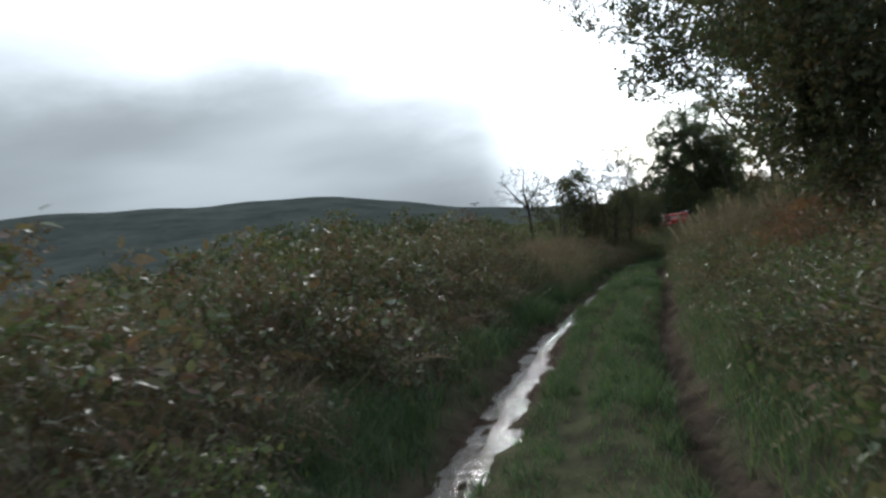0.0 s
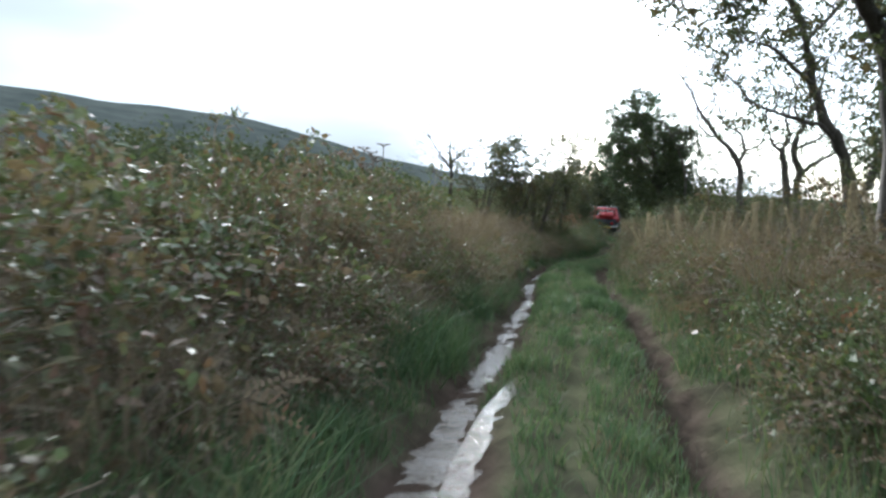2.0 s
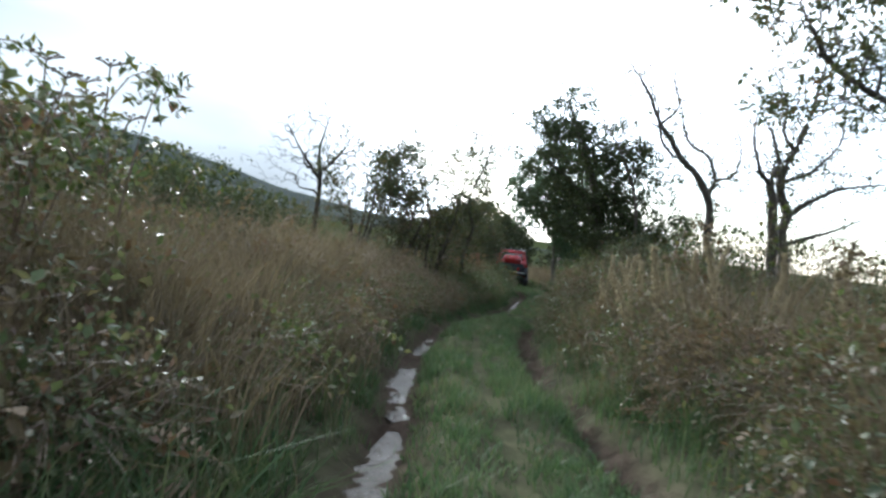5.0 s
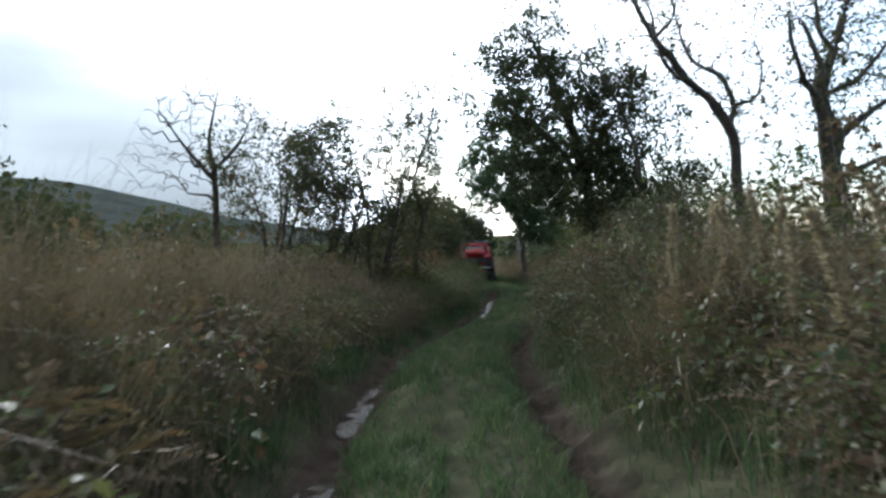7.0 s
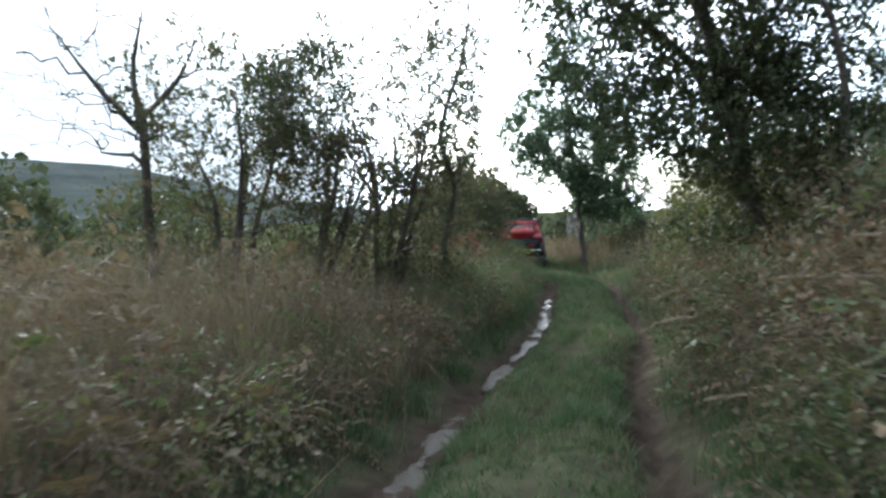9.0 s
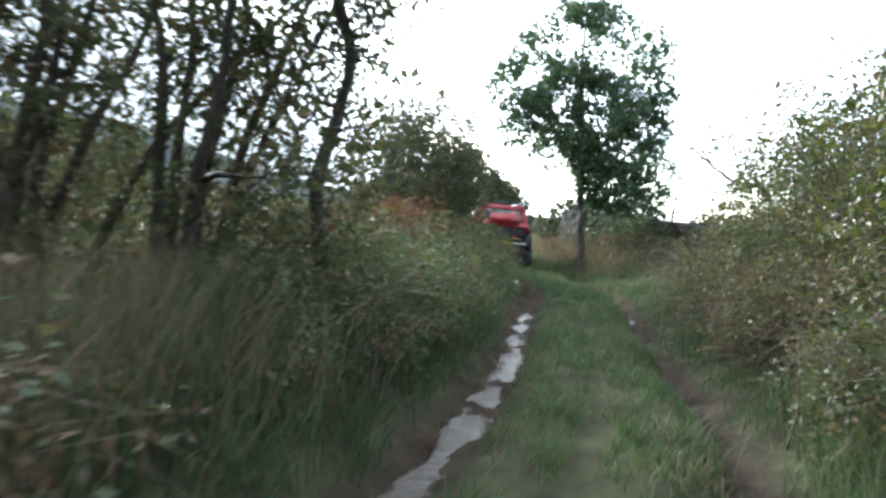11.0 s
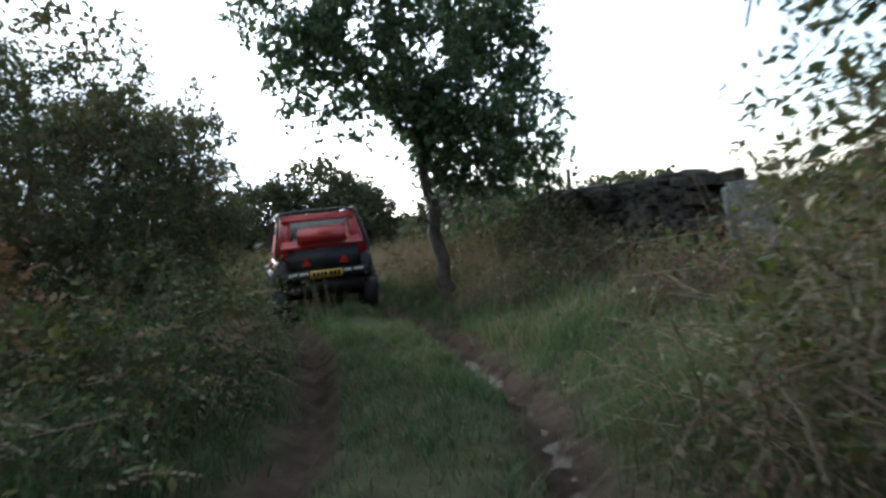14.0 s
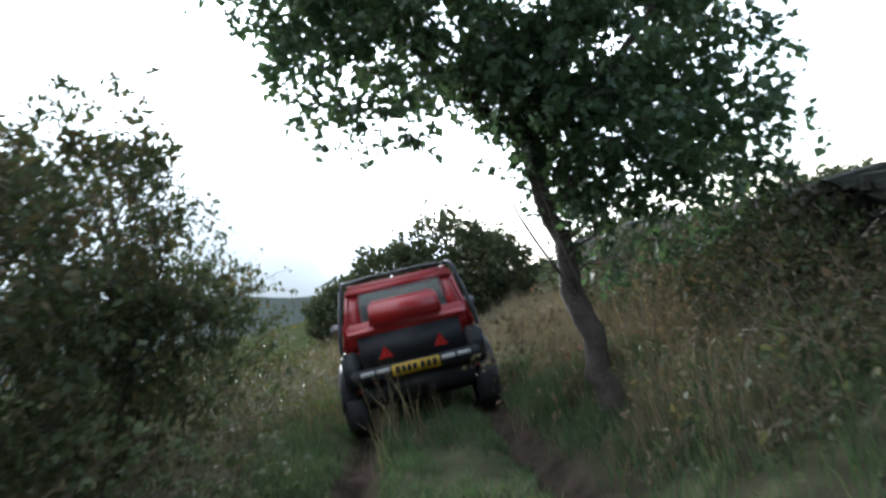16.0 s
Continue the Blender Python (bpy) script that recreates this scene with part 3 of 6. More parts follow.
def bush(name, label, blobs, count, leaf, mat, seed, stems=14, shell=0.45, category="bush", group="", rough=0.25, wide=0.34, spray=8, up=0.6, trail=0.26, gap=-0.3, withered=0.0, straw=0, ferns=0, ovate=False):
    """A leafy bush or bramble mound: arching stems out of the ground, leaves in sprays, densest near its skin."""
    r = np.random.default_rng(seed)
    c = np.mean([b[0] for b in blobs], axis=0)
    base = np.array([c[0], c[1], float(height(c[0], c[1]))])
    top = thing(name, label, category, base, group)
    leaf = leaf * 1.16
    p, out = in_blobs(blobs, int(count * 0.6) // spray, r, shell, rough, 2.4, seed)
    keep = p[:, 2] > height(p[:, 0], p[:, 1]) + 0.02
    keep &= (lumps(p, 3.0, seed + 9) + 0.35 * r.normal(size=len(p))) > gap
    p, out = p[keep], out[keep]
    p = p + out * (0.10 * lumps(p, 6.0, seed + 2))[:, None]
    # every spray is a short drooping shoot with leaves along it
    shoot = unit(out * [1.0, 1.0, 0.35] + r.normal(size=p.shape) * 0.55 - [0, 0, 0.25]) * (trail * r.uniform(0.5, 1.3, len(p)))[:, None]
    along = np.tile(np.linspace(0, 1, spray), len(p))[:, None]
    at = np.repeat(p, spray, axis=0) + np.repeat(shoot, spray, axis=0) * along - np.array([0, 0, 0.3]) * trail * along**2 + r.normal(size=(len(p) * spray, 3)) * leaf * 0.45
    low = height(at[:, 0], at[:, 1]) + 0.015
    at[:, 2] = np.maximum(at[:, 2], low)
    size = leaf * np.repeat(np.exp(np.clip(r.normal(size=len(p)), -2, 1.2) * 0.25), spray)
    v, f = leaves(at - base, size, r, up, np.repeat(out, spray, axis=0), wide, ovate=ovate)
    dead = np.repeat((lumps(p, 2.0, seed + 3) * 0.7 + 0.5 * r.normal(size=len(p))) < (withered * 2.0 - 1.0), spray)
    dead = np.repeat(dead, 4 if ovate else 2)
    if (~dead).any():
        part("foliage", mesh_of("foliage", v, f[~dead], mat), mat, top)["kind"] = "stuff"
    if withered and dead.any():
        part("withered_foliage", mesh_of("withered_foliage", v, f[dead], BRACKEN), BRACKEN, top, "withered brown leaves")["kind"] = "stuff"
    if straw:
        q, o = in_blobs(blobs, straw, r, 0.55, rough, 2.4, seed)
        q[:, 2] = np.maximum(q[:, 2] - 0.12, height(q[:, 0], q[:, 1]))
        way = unit(o * [0.7, 0.7, 0.3] + r.normal(size=q.shape) * 0.45 + [0, 0, 0.55])
        v, f = strips(q - base, way, r.uniform(0.2, 0.65, straw), r.uniform(0.001, 0.0024, straw)[:, None], r, 0.6)
        part("straw", mesh_of("straw", v, f, DRY), DRY, top, "pale dry stalks")["kind"] = "stuff"
    if ferns:
        q, o = in_blobs(blobs, ferns, r, 0.6, rough, 2.4, seed)
        q[:, 2] = np.maximum(q[:, 2] - 0.1, height(q[:, 0], q[:, 1]) + 0.05)
        way = unit(o * [0.9, 0.9, 0.3] + r.normal(size=q.shape) * 0.35 + [0, 0, 0.4])
        v, f = fronds(q - base, way, r.uniform(0.22, 0.5, ferns), r)
        shade = RUST if mat is RUST else BRACKEN
        part("dead_bracken", mesh_of("dead_bracken", v, f, shade), shade, top, "withered brown fern fronds")["kind"] = "stuff"
    soup = Soup()
    tip = p + shoot * 0.9 - np.array([0, 0, 0.27]) * trail
    tip[:, 2] = np.maximum(tip[:, 2], height(tip[:, 0], tip[:, 1]) + 0.01)
    twigs(soup, (p - out * 0.16 - base)[::2], (tip - base)[::2], 0.0024, r)
    ends, _ = in_blobs(blobs, stems, r, 0.85, rough, 2.4, seed)
    for e in ends:
        foot = c + (e - c) * np.array([0.45, 0.45, 0]) + np.r_[r.normal(size=2) * 0.15, 0]
        foot[2] = float(height(foot[0], foot[1])) - 0.03
        t = np.linspace(0, 1, 6)[:, None]
        arch = np.array([0, 0, 0.35]) * np.sin(t * np.pi) * np.linalg.norm(e - foot) * 0.6
        tail = e + (e - foot) * np.array([0.12, 0.12, 0.02])
        path = foot + (tail - foot) * t + arch + r.normal(size=(6, 3)) * 0.03
        limb(soup, path - base, np.linspace(0.007, 0.002, 6), 3)
    part("stem_tangle", soup.mesh("stem_tangle", STEM, True), STEM, top)["kind"] = "stuff"
    return top


def blades(y0, y1, d0, d1, count, tall, mat, r, lean=0.35, thick=0.006, clump=0.0, keep=None):
    """Grass blades on the ground between y0 and y1 along the track, d0 to d1 across it."""
    y, d = r.uniform(y0, y1, count), r.uniform(d0, d1, count)
    if clump:
        cy, cd = r.uniform(y0, y1, max(1, count // 45)), r.uniform(d0, d1, max(1, count // 45))
        k = r.integers(0, len(cy), count)
        y, d = cy[k] + r.normal(size=count) * clump, cd[k] + r.normal(size=count) * clump
    x, y = beside(y, d)
    if keep is not None:
        ok = keep(x, y)
        x, y = x[ok], y[ok]
    bare = lumps(np.stack([x, y, 0 * x], -1), 3.2, 17) + 0.45 * r.normal(size=len(x)) > -0.55
    x, y = x[bare], y[bare]
    n = len(x)
    foot = np.stack([x, y, height(x, y) - 0.01], -1)
    h = tall * r.uniform(0.45, 1.2, n) * (1 + 0.45 * lumps(foot, 2.0, 11))
    a = r.uniform(0, 2 * np.pi, n)
    side = np.stack([np.cos(a), np.sin(a), 0 * a], -1) * thick
    b = r.uniform(0, 2 * np.pi, n)
    tip = np.stack([np.cos(b), np.sin(b), 0 * b], -1) * (h * lean * r.uniform(0.2, 1.6, n))[:, None]
    mid = foot + tip * 0.3 + np.stack([0 * h, 0 * h, h * 0.55], -1)
    end = foot + tip + np.stack([0 * h, 0 * h, h], -1)
    v = np.stack([foot - side, foot + side, mid + side * 0.7, mid - side * 0.7, end], 1).reshape(-1, 3)
    k = np.arange(n)[:, None] * 5
    return v, k + [0, 1, 2, 3], k + [3, 2, 4]


def turf(name, label, mat, *stands):
    """One sheet of grass, made of several stands of blades."""
    r = np.random.default_rng(len(name) * 31 + len(stands))
    vs, qs, ts, n = [], [], [], 0
    for stand in stands:
        v, q, t = blades(*stand[:6], mat, r, **(stand[6] if len(stand) > 6 else {}))
        vs.append(v), qs.append(q + n), ts.append(t + n)
        n += len(v)
    tagged(new(name, mesh_of(name, np.concatenate(vs), [np.concatenate(qs), np.concatenate(ts)], mat)), label, "grass", kind="stuff")


def on_ground(y, d, up=0.0):
    x, yy = beside(y, d)
    return np.array([float(x), float(yy), float(height(x, yy)) + up])


def at_level(x, y):
    return float(height(x, y))


def mound(y, d, wide, deep, tall, turn=0):
    """A blob for a bush standing on the ground beside the track."""
    p = on_ground(y, d)
    return ((p[0], p[1], p[2] + tall * 0.42), (wide, deep, tall * 0.58))


# grass on the crown of the track, the verges and the banks
def off_ruts(x, y):
    d = np.abs(across(x, y)) + 0.10 * lumps(np.stack([x, y, 0 * x], -1), 3.0, 9)
    right = across(x, y) > 0
    worn = worn_patch(y, across(x, y)) > 0.3
    return ((d < np.where(right, 0.54, 0.5)) | (d > np.where(right, 0.8, 0.88))) & (d > 0.035) & ~worn


turf("track_grass", "short wet green grass between and beside the ruts", GRASS,
     (-1, 40, -0.62, 0.62, 50000, 0.085, {"keep": off_ruts, "thick": 0.0048, "lean": 0.7}),
     (1, 40, -0.56, 0.58, 22000, 0.14, {"keep": off_ruts, "clump": 0.05, "thick": 0.0035, "lean": 0.7}),
     (1, 40, -1.12, -0.9, 8000, 0.18, {"thick": 0.004, "clump": 0.08, "lean": 0.7}),
     (1, 40, -1.6, -0.98, 23000, 0.19, {"thick": 0.0045, "clump": 0.11, "keep": off_ruts, "lean": 0.7}),
     (1, 40, 0.86, 1.5, 22000, 0.2, {"thick": 0.0045, "clump": 0.13, "keep": off_ruts, "lean": 0.55}),
     (4, 13, -1.45, -1.02, 3200, 0.3, {"thick": 0.005, "clump": 0.09, "lean": 0.9}),
     (13, 24.5, -2.7, -1.2, 9000, 0.42, {"thick": 0.004, "clump": 0.15, "lean": 0.5}),
     (3, 28, 1.1, 1.9, 14000, 0.5, {"thick": 0.004, "clump": 0.1, "lean": 0.5}),
     (24, 33, -2.0, -1.15, 7000, 0.5, {"thick": 0.004, "clump": 0.1, "lean": 0.5}),
     (14, 24, 1.1, 2.0, 5000, 0.34, {"thick": 0.004, "clump": 0.14, "lean": 0.5}),
     (28.5, 38, 1.0, 4.6, 30000, 0.15, {"thick": 0.005, "clump": 0.14}),
     (28.3, 30.2, 1.15, 2.3, 5000, 0.34, {"thick": 0.005, "clump": 0.12, "lean": 0.6}))
turf("dry_verge_grass", "tall dry brown grass along the hedge foot", DRY,
     (1, 40, -0.6, 0.6, 5000, 0.1, {"keep": off_ruts, "clump": 0.1, "thick": 0.003, "lean": 0.9}),
     (1, 40, 0.9, 1.6, 4000, 0.25, {"thick": 0.003, "clump": 0.1, "lean": 0.7}),
     (13, 23.5, -4.2, -1.6, 16000, 0.8, {"lean": 0.5, "thick": 0.004, "clump": 0.15}),
     (12.5, 24.5, -2.3, -1.15, 15000, 0.55, {"lean": 0.5, "thick": 0.004, "clump": 0.12}),
     (10, 15, -2.6, -1.6, 6000, 0.75, {"lean": 0.5, "thick": 0.0035, "clump": 0.12}),
     (1, 11, -2.0, -1.3, 3000, 0.4, {"lean": 0.6, "thick": 0.0035, "clump": 0.12}),
     (3, 13, 1.7, 4.2, 3500, 0.5, {"lean": 0.35, "thick": 0.004, "clump": 0.13}),
     (10, 24, 1.2, 2.3, 14000, 0.7, {"lean": 0.45, "thick": 0.0032, "clump": 0.12}),
     (11, 22, 1.5, 4.0, 9000, 0.75, {"lean": 0.5, "thick": 0.004, "clump": 0.15}),
     (33, 44, 1.2, 6, 9000, 0.45, {"lean": 0.35, "thick": 0.004, "clump": 0.15}),
     (36, 56, -5, 5, 9000, 0.55, {"lean": 0.35, "thick": 0.006, "clump": 0.2}),
     (28.6, 32, 1.9, 3.6, 2500, 0.4, {"lean": 0.6, "thick": 0.004, "clump": 0.14}),
     (24, 32, -3.4, -1.5, 1000, 0.5, {"lean": 0.4, "thick": 0.004, "clump": 0.12}))

# the left hedge of brambles, from beside the start to the dead tree
for k, (y, d, w, dp, t) in enumerate([(1.6, -3.1, 1.3, 1.2, 0.95), (3.4, -2.9, 1.2, 1.2, 1.0), (5.0, -2.9, 1.15, 1.1, 1.05), (6.6, -3.05, 1.2, 1.15, 1.12), (8.2, -3.05, 1.15, 1.1, 1.1), (9.8, -3.15, 1.15, 1.1, 1.0), (11.4, -3.1, 1.2, 1.1, 1.02), (13.0, -3.2, 1.2, 1.1, 1.2), (14.6, -3.6, 1.2, 1.1, 1.3)]):
    low = mound(y + 0.3, d + 0.6, w * 0.7, 0.65, t * 0.65)
    bush("bramble_bush", "tangled green and brown bramble bush on the bank", [mound(y, d, w, dp, t), low], 27000 if k < 5 else 24000, 0.06, BRAMBLE, 100 + k, 50, 0.5, group="brambles of the hedge", rough=0.42, gap=0.1, withered=0.3, straw=400, ferns=24, ovate=k < 5, wide=0.32, spray=10, up=1.1, trail=0.34)
for k, (y, d, t) in enumerate([(5.5, -5.2, 1.05), (9.5, -5.3, 1.15), (13.5, -5.8, 1.4), (17.5, -5.2, 1.2), (21.0, -5.0, 1.2)]):
    bush("bramble_bush", "dark bramble thicket behind the hedge's face", [mound(y, d, 2.0, 2.0, t)], 9000, 0.06, BRAMBLE if k < 3 else BRACKEN, 130 + k, 10, 0.6, group="brambles of the hedge", withered=0.4, straw=900, ferns=40)
for k, (y, d, w, t) in enumerate([(16.2, -2.5, 1.0, 0.95), (18.2, -2.6, 1.0, 1.0), (20.2, -2.5, 1.0, 1.0), (22.2, -2.7, 1.0, 1.05)]):
    bush("bramble_bush", "low brown bramble among dry grass", [mound(y, d, w, 0.9, t)], 5000, 0.05, BRACKEN, 140 + k, 16, 0.4, group="low brambles in the grass", gap=-0.1, straw=2200, ferns=16)

for k, (x, y, w, top) in enumerate([(-2.4, 17.0, 1.1, 1.55), (-1.2, 17.3, 1.05, 1.62), (-0.1, 17.7, 0.95, 1.58), (0.8, 18.2, 0.85, 1.35), (1.8, 18.8, 0.8, 1.1), (2.7, 19.8, 0.8, 0.95)]):
    z = at_level(x, y)
    bush("thorn_bush", "rounded dark thorn bush rising behind the hedge", [((x, y, z + (top - z) * 0.5), (w, w, (top - z) * 0.52))], 12000, 0.055, IVY, 150 + k, 20, 0.5, group="dark bushes behind the hedge", rough=0.2, gap=-0.6)

# the right bank: bracken and low greenery, thickening along the lane
for k, (y, d, w, t, mat) in enumerate([(3.6, 2.9, 1.1, 0.75, NETTLE), (5.4, 2.8, 1.1, 0.8, BRACKEN), (7.2, 2.9, 1.1, 0.85, BRAMBLE), (8.8, 2.5, 0.9, 0.75, RUST), (10.2, 2.9, 1.1, 0.95, BRACKEN), (12.0, 2.7, 1.0, 0.75, NETTLE), (13.6, 2.6, 1.0, 0.7, BRACKEN), (15.4, 2.6, 1.0, 0.65, NETTLE), (17.2, 2.4, 1.0, 0.7, BRACKEN), (18.8, 2.4, 1.0, 0.85, BRAMBLE), (4.5, 4.8, 1.6, 0.9, BRAMBLE), (8.0, 5.0, 1.6, 0.9, BRACKEN), (11.5, 5.0, 1.6, 1.1, BRAMBLE)]):
    brown = mat in (BRACKEN, RUST)
    kind = "bracken" if brown else "undergrowth"
    bush(kind + "_clump", "rust-brown bracken clump on the bank" if brown else "low green brambles and nettles on the bank", [mound(y, d, w, 0.9, t)], 8000 if brown else 11000, 0.042, mat, 160 + k, 26, 0.4, category="bush", group="growth on the right bank", rough=0.34, gap=-0.1, withered=0.0 if brown else 0.25, straw=300, ferns=110 if brown else 20)
for k, (y, d, t, mat) in enumerate([(13.6, -1.75, 0.45, NETTLE), (15.2, -1.7, 0.5, NETTLE), (16.9, -1.75, 0.5, BRAMBLE), (18.4, -1.7, 0.55, NETTLE), (19.9, -1.75, 0.6, NETTLE), (21.6, -1.7, 0.55, NETTLE), (23.0, -1.8, 0.5, BRAMBLE), (17.6, -3.4, 0.9, NETTLE), (20.6, -3.3, 0.95, NETTLE)]):
    bush("undergrowth_clump", "low green nettles at the foot of the dry grass", [mound(y, d, 0.75, 0.5, t)], 4600, 0.04, mat, 320 + k, 14, 0.35, group="growth at the grass foot", rough=0.36, gap=-0.1, withered=0.15, straw=150)
for k, (y, d, t, mat) in enumerate([(3.0, 1.75, 0.34, NETTLE), (4.4, 1.7, 0.4, BRAMBLE), (5.8, 1.8, 0.42, NETTLE), (7.0, 1.7, 0.42, BRAMBLE), (8.2, 1.75, 0.4, NETTLE), (9.4, 1.7, 0.4, BRAMBLE), (10.8, 1.75, 0.45, NETTLE), (12.4, 1.7, 0.45, BRAMBLE), (14.2, 1.7, 0.5, NETTLE), (15.8, 1.65, 0.5, BRAMBLE), (17.4, 1.65, 0.5, NETTLE), (19.0, 1.65, 0.55, NETTLE), (20.8, 1.6, 0.6, BRAMBLE), (22.4, 1.6, 0.6, NETTLE)]):
    bush("undergrowth_clump", "low leafy bramble at the edge of the track" if mat is BRAMBLE else "low nettles at the edge of the track", [mound(y, d, 0.7, 0.42, t)], 4600, 0.042, mat, 340 + k, 12, 0.35, group="growth at the track edge", rough=0.4, gap=-0.05, withered=0.2, straw=80)

# tall growth that crowds in on the ruts from both banks
lane = np.random.default_rng(91)
CROWD = [(y, 1.5, 0.5, 0.38) for y in np.arange(3.4, 10, 0.95)] + [(y, 1.44, 0.65, 0.4) for y in np.arange(10.4, 19, 0.8)] + [(y, 1.4, 1.0, 0.42) for y in np.arange(19.2, 24.4, 0.75)] + [(y, 1.38, 0.8, 0.44) for y in np.arange(24.6, 28.2, 0.8)]
CROWD += [(y, -1.55, 0.42, 0.34) for y in np.arange(2.2, 13, 1.0)] + [(y, -1.48, 0.5, 0.36) for y in np.arange(13.2, 24, 0.9)] + [(y, -1.5, 0.6, 0.42) for y in np.arange(24.2, 34, 0.85)]
for k, (y, d, t, w) in enumerate(CROWD):
    dry = (d > 0 and k % 4 == 0) or (d < 0 and 13 < y < 24 and k % 2 == 0)
    fresh = d < 0 and y > 24
    mat = BRACKEN if dry else FOOT if fresh else (NETTLE if k % 2 else BRAMBLE)
    tall = t * lane.uniform(0.8, 1.2)
    bush("bracken_clump" if dry else "undergrowth_clump", "brown withered growth crowding the rut" if dry else "leafy weeds and brambles crowding the rut", [mound(y + lane.uniform(-0.2, 0.2), d + lane.uniform(-0.06, 0.12) * np.sign(d), w, w * 1.15, tall)], int((4200 + 4200 * tall) * (0.45 if d < 0 and 13 < y < 24 else 1.25)), 0.032, mat, 400 + k, 14, 0.3, group="growth crowding the ruts", rough=0.4, gap=-0.15, withered=0.0 if dry else 0.05 if fresh else 0.2, straw=70 if fresh else 300 if d < 0 and 13 < y < 24 else 420, ferns=34 if dry else 10)
bush("undergrowth_clump", "leafy weeds and brambles before the hedge's end", [((13.62, 28.5, at_level(13.62, 28.5) + 0.5), (0.42, 0.42, 0.62)), ((13.75, 28.3, at_level(13.75, 28.3) + 0.4), (0.36, 0.36, 0.5))], 4500, 0.034, NETTLE, 480, 24, 0.3, group="growth crowding the ruts", rough=0.35, gap=-0.2, withered=0.2, straw=1800)


def at(x, y, up):
    """A place up metres over the ground."""
    return (x, y, float(height(x, y)) + up)


# tall plants with pale seed plumes along the right bank
def willowherb(r):
    """A dead willowherb: straight stem, narrow leaves, a fluffy plume."""
    top = thing("willowherb", "tall dry willowherb with a pale fluffy plume", "wildflower", group="plumed stems on the bank")
    tall = 1.5
    t = np.linspace(0, 1, 8)
    path = np.stack([0.10 * t**2, 0.05 * np.sin(3 * t), tall * t], -1)
    soup = Soup()
    limb(soup, path, np.linspace(0.006, 0.002, 8), 4)
    part("stem", soup.mesh("stem", STEM, True), STEM, top)
    k = r.uniform(0.15, 0.65, 60)
    p = np.stack([np.interp(k, t, path[:, i]) for i in range(3)], -1)
    out = unit(np.stack([r.normal(size=60), r.normal(size=60), np.full(60, 0.5)], -1))
    v, f = leaves(p, 0.11, r, 0.4, out * 2, 0.09, 0.4)
    part("leaf_spray", mesh_of("leaf_spray", v, f, DRY), DRY, top)["kind"] = "stuff"
    k = r.uniform(0.6, 1.0, 560)
    p = np.stack([np.interp(k, t, path[:, i]) for i in range(3)], -1)
    p += r.normal(size=p.shape) * (0.032 * (1.1 - k) + 0.005)[:, None]
    v, f = leaves(p, 0.05, r, 0.4, None, 0.09, -1.2)
    part("plume", mesh_of("plume", v, f, PLUME), PLUME, top, "pale seed fluff")["kind"] = "stuff"
    return top


r = np.random.default_rng(21)
first = willowherb(r)
spots = [(6.9, 2.6), (8.2, 2.9), (9.4, 3.4), (10.6, 2.7), (11.6, 3.3), (12.4, 2.5), (13.1, 3.0), (13.7, 2.3), (14.2, 2.8), (14.5, 2.2), (14.9, 3.3), (15.3, 2.6), (15.6, 2.1), (16.0, 2.9), (16.3, 2.3), (16.8, 2.7), (17.1, 2.1), (17.6, 2.5), (18.2, 2.2), (18.9, 2.6), (12.9, 3.8), (15.8, 3.7), (15.9, 1.95), (16.6, 2.0), (17.3, 1.9), (18.0, 1.9), (16.2, 2.5), (17.0, 2.4)] + [(float(y), float(d)) for y, d in zip(r.uniform(10.5, 20.5, 16), r.uniform(1.9, 3.3, 16))]
for k, (y, d) in enumerate(spots):
    p = on_ground(y, d - 0.6 if y > 11.5 else d, -0.02)
    m = Matrix.Translation(p) @ pose(0, 0, 0, r.uniform(-22, 22), r.uniform(-22, 22), r.uniform(0, 360))
    if k:
        ob = copy_thing(first, m)
    else:
        ob = first
        ob.matrix_basis = m
    s = r.uniform(0.6, 0.85)
    ob.scale = (s, s, s)

# dead hogweed with flat seed heads over the left hedge
def hogweed(x, y, tall, seed):
    r = np.random.default_rng(seed)
    base = np.array(at(x, y, -0.03))
    top = thing("hogweed", "dead hogweed stalk with flat umbrella seed heads", "wildflower", base, "hogweed over the hedge")
    soup = Soup()
    heads = []
    for k in range(4):
        lean = np.array([r.uniform(-0.28, 0.28), r.uniform(-0.2, 0.2)]) * (0 if k == 0 else 1)
        start = tall * (0.55 if k else 0.0)
        end = tall * (1.0 - 0.07 * k)
        t = np.linspace(0, 1, 6)[:, None]
        p0, p1 = np.array([0, 0, start]), np.array([lean[0], lean[1], end])
        limb(soup, p0 + (p1 - p0) * t, np.linspace(0.016 if k == 0 else 0.010, 0.007, 6), 5)
        heads.append(p1)
    part("stalk", soup.mesh("stalk", STEM, True), STEM, top)
    for h in heads:
        rays = Soup()
        for a in np.linspace(0, 2 * np.pi, 11, endpoint=False):
            e = h + np.array([0.11 * np.cos(a), 0.11 * np.sin(a), 0.05]) * r.uniform(0.75, 1.1)
            limb(rays, np.array([h, (h + e) / 2 + [0, 0, 0.006], e]), [0.005, 0.004, 0.0035], 4)
            limb(rays, np.array([e + [-0.014, 0, 0.004], e, e + [0.014, 0, 0.004]]), [0.005, 0.010, 0.005], 4)
        part("seed_head", rays.mesh("seed_head", STEM), STEM, top)


hogweed(2.0, 16.6, 1.95, 1)
hogweed(1.65, 16.2, 1.85, 2)


# the trees, in the order in which the lane passes them
def g(x, y):
    return float(height(x, y)) - 0.08


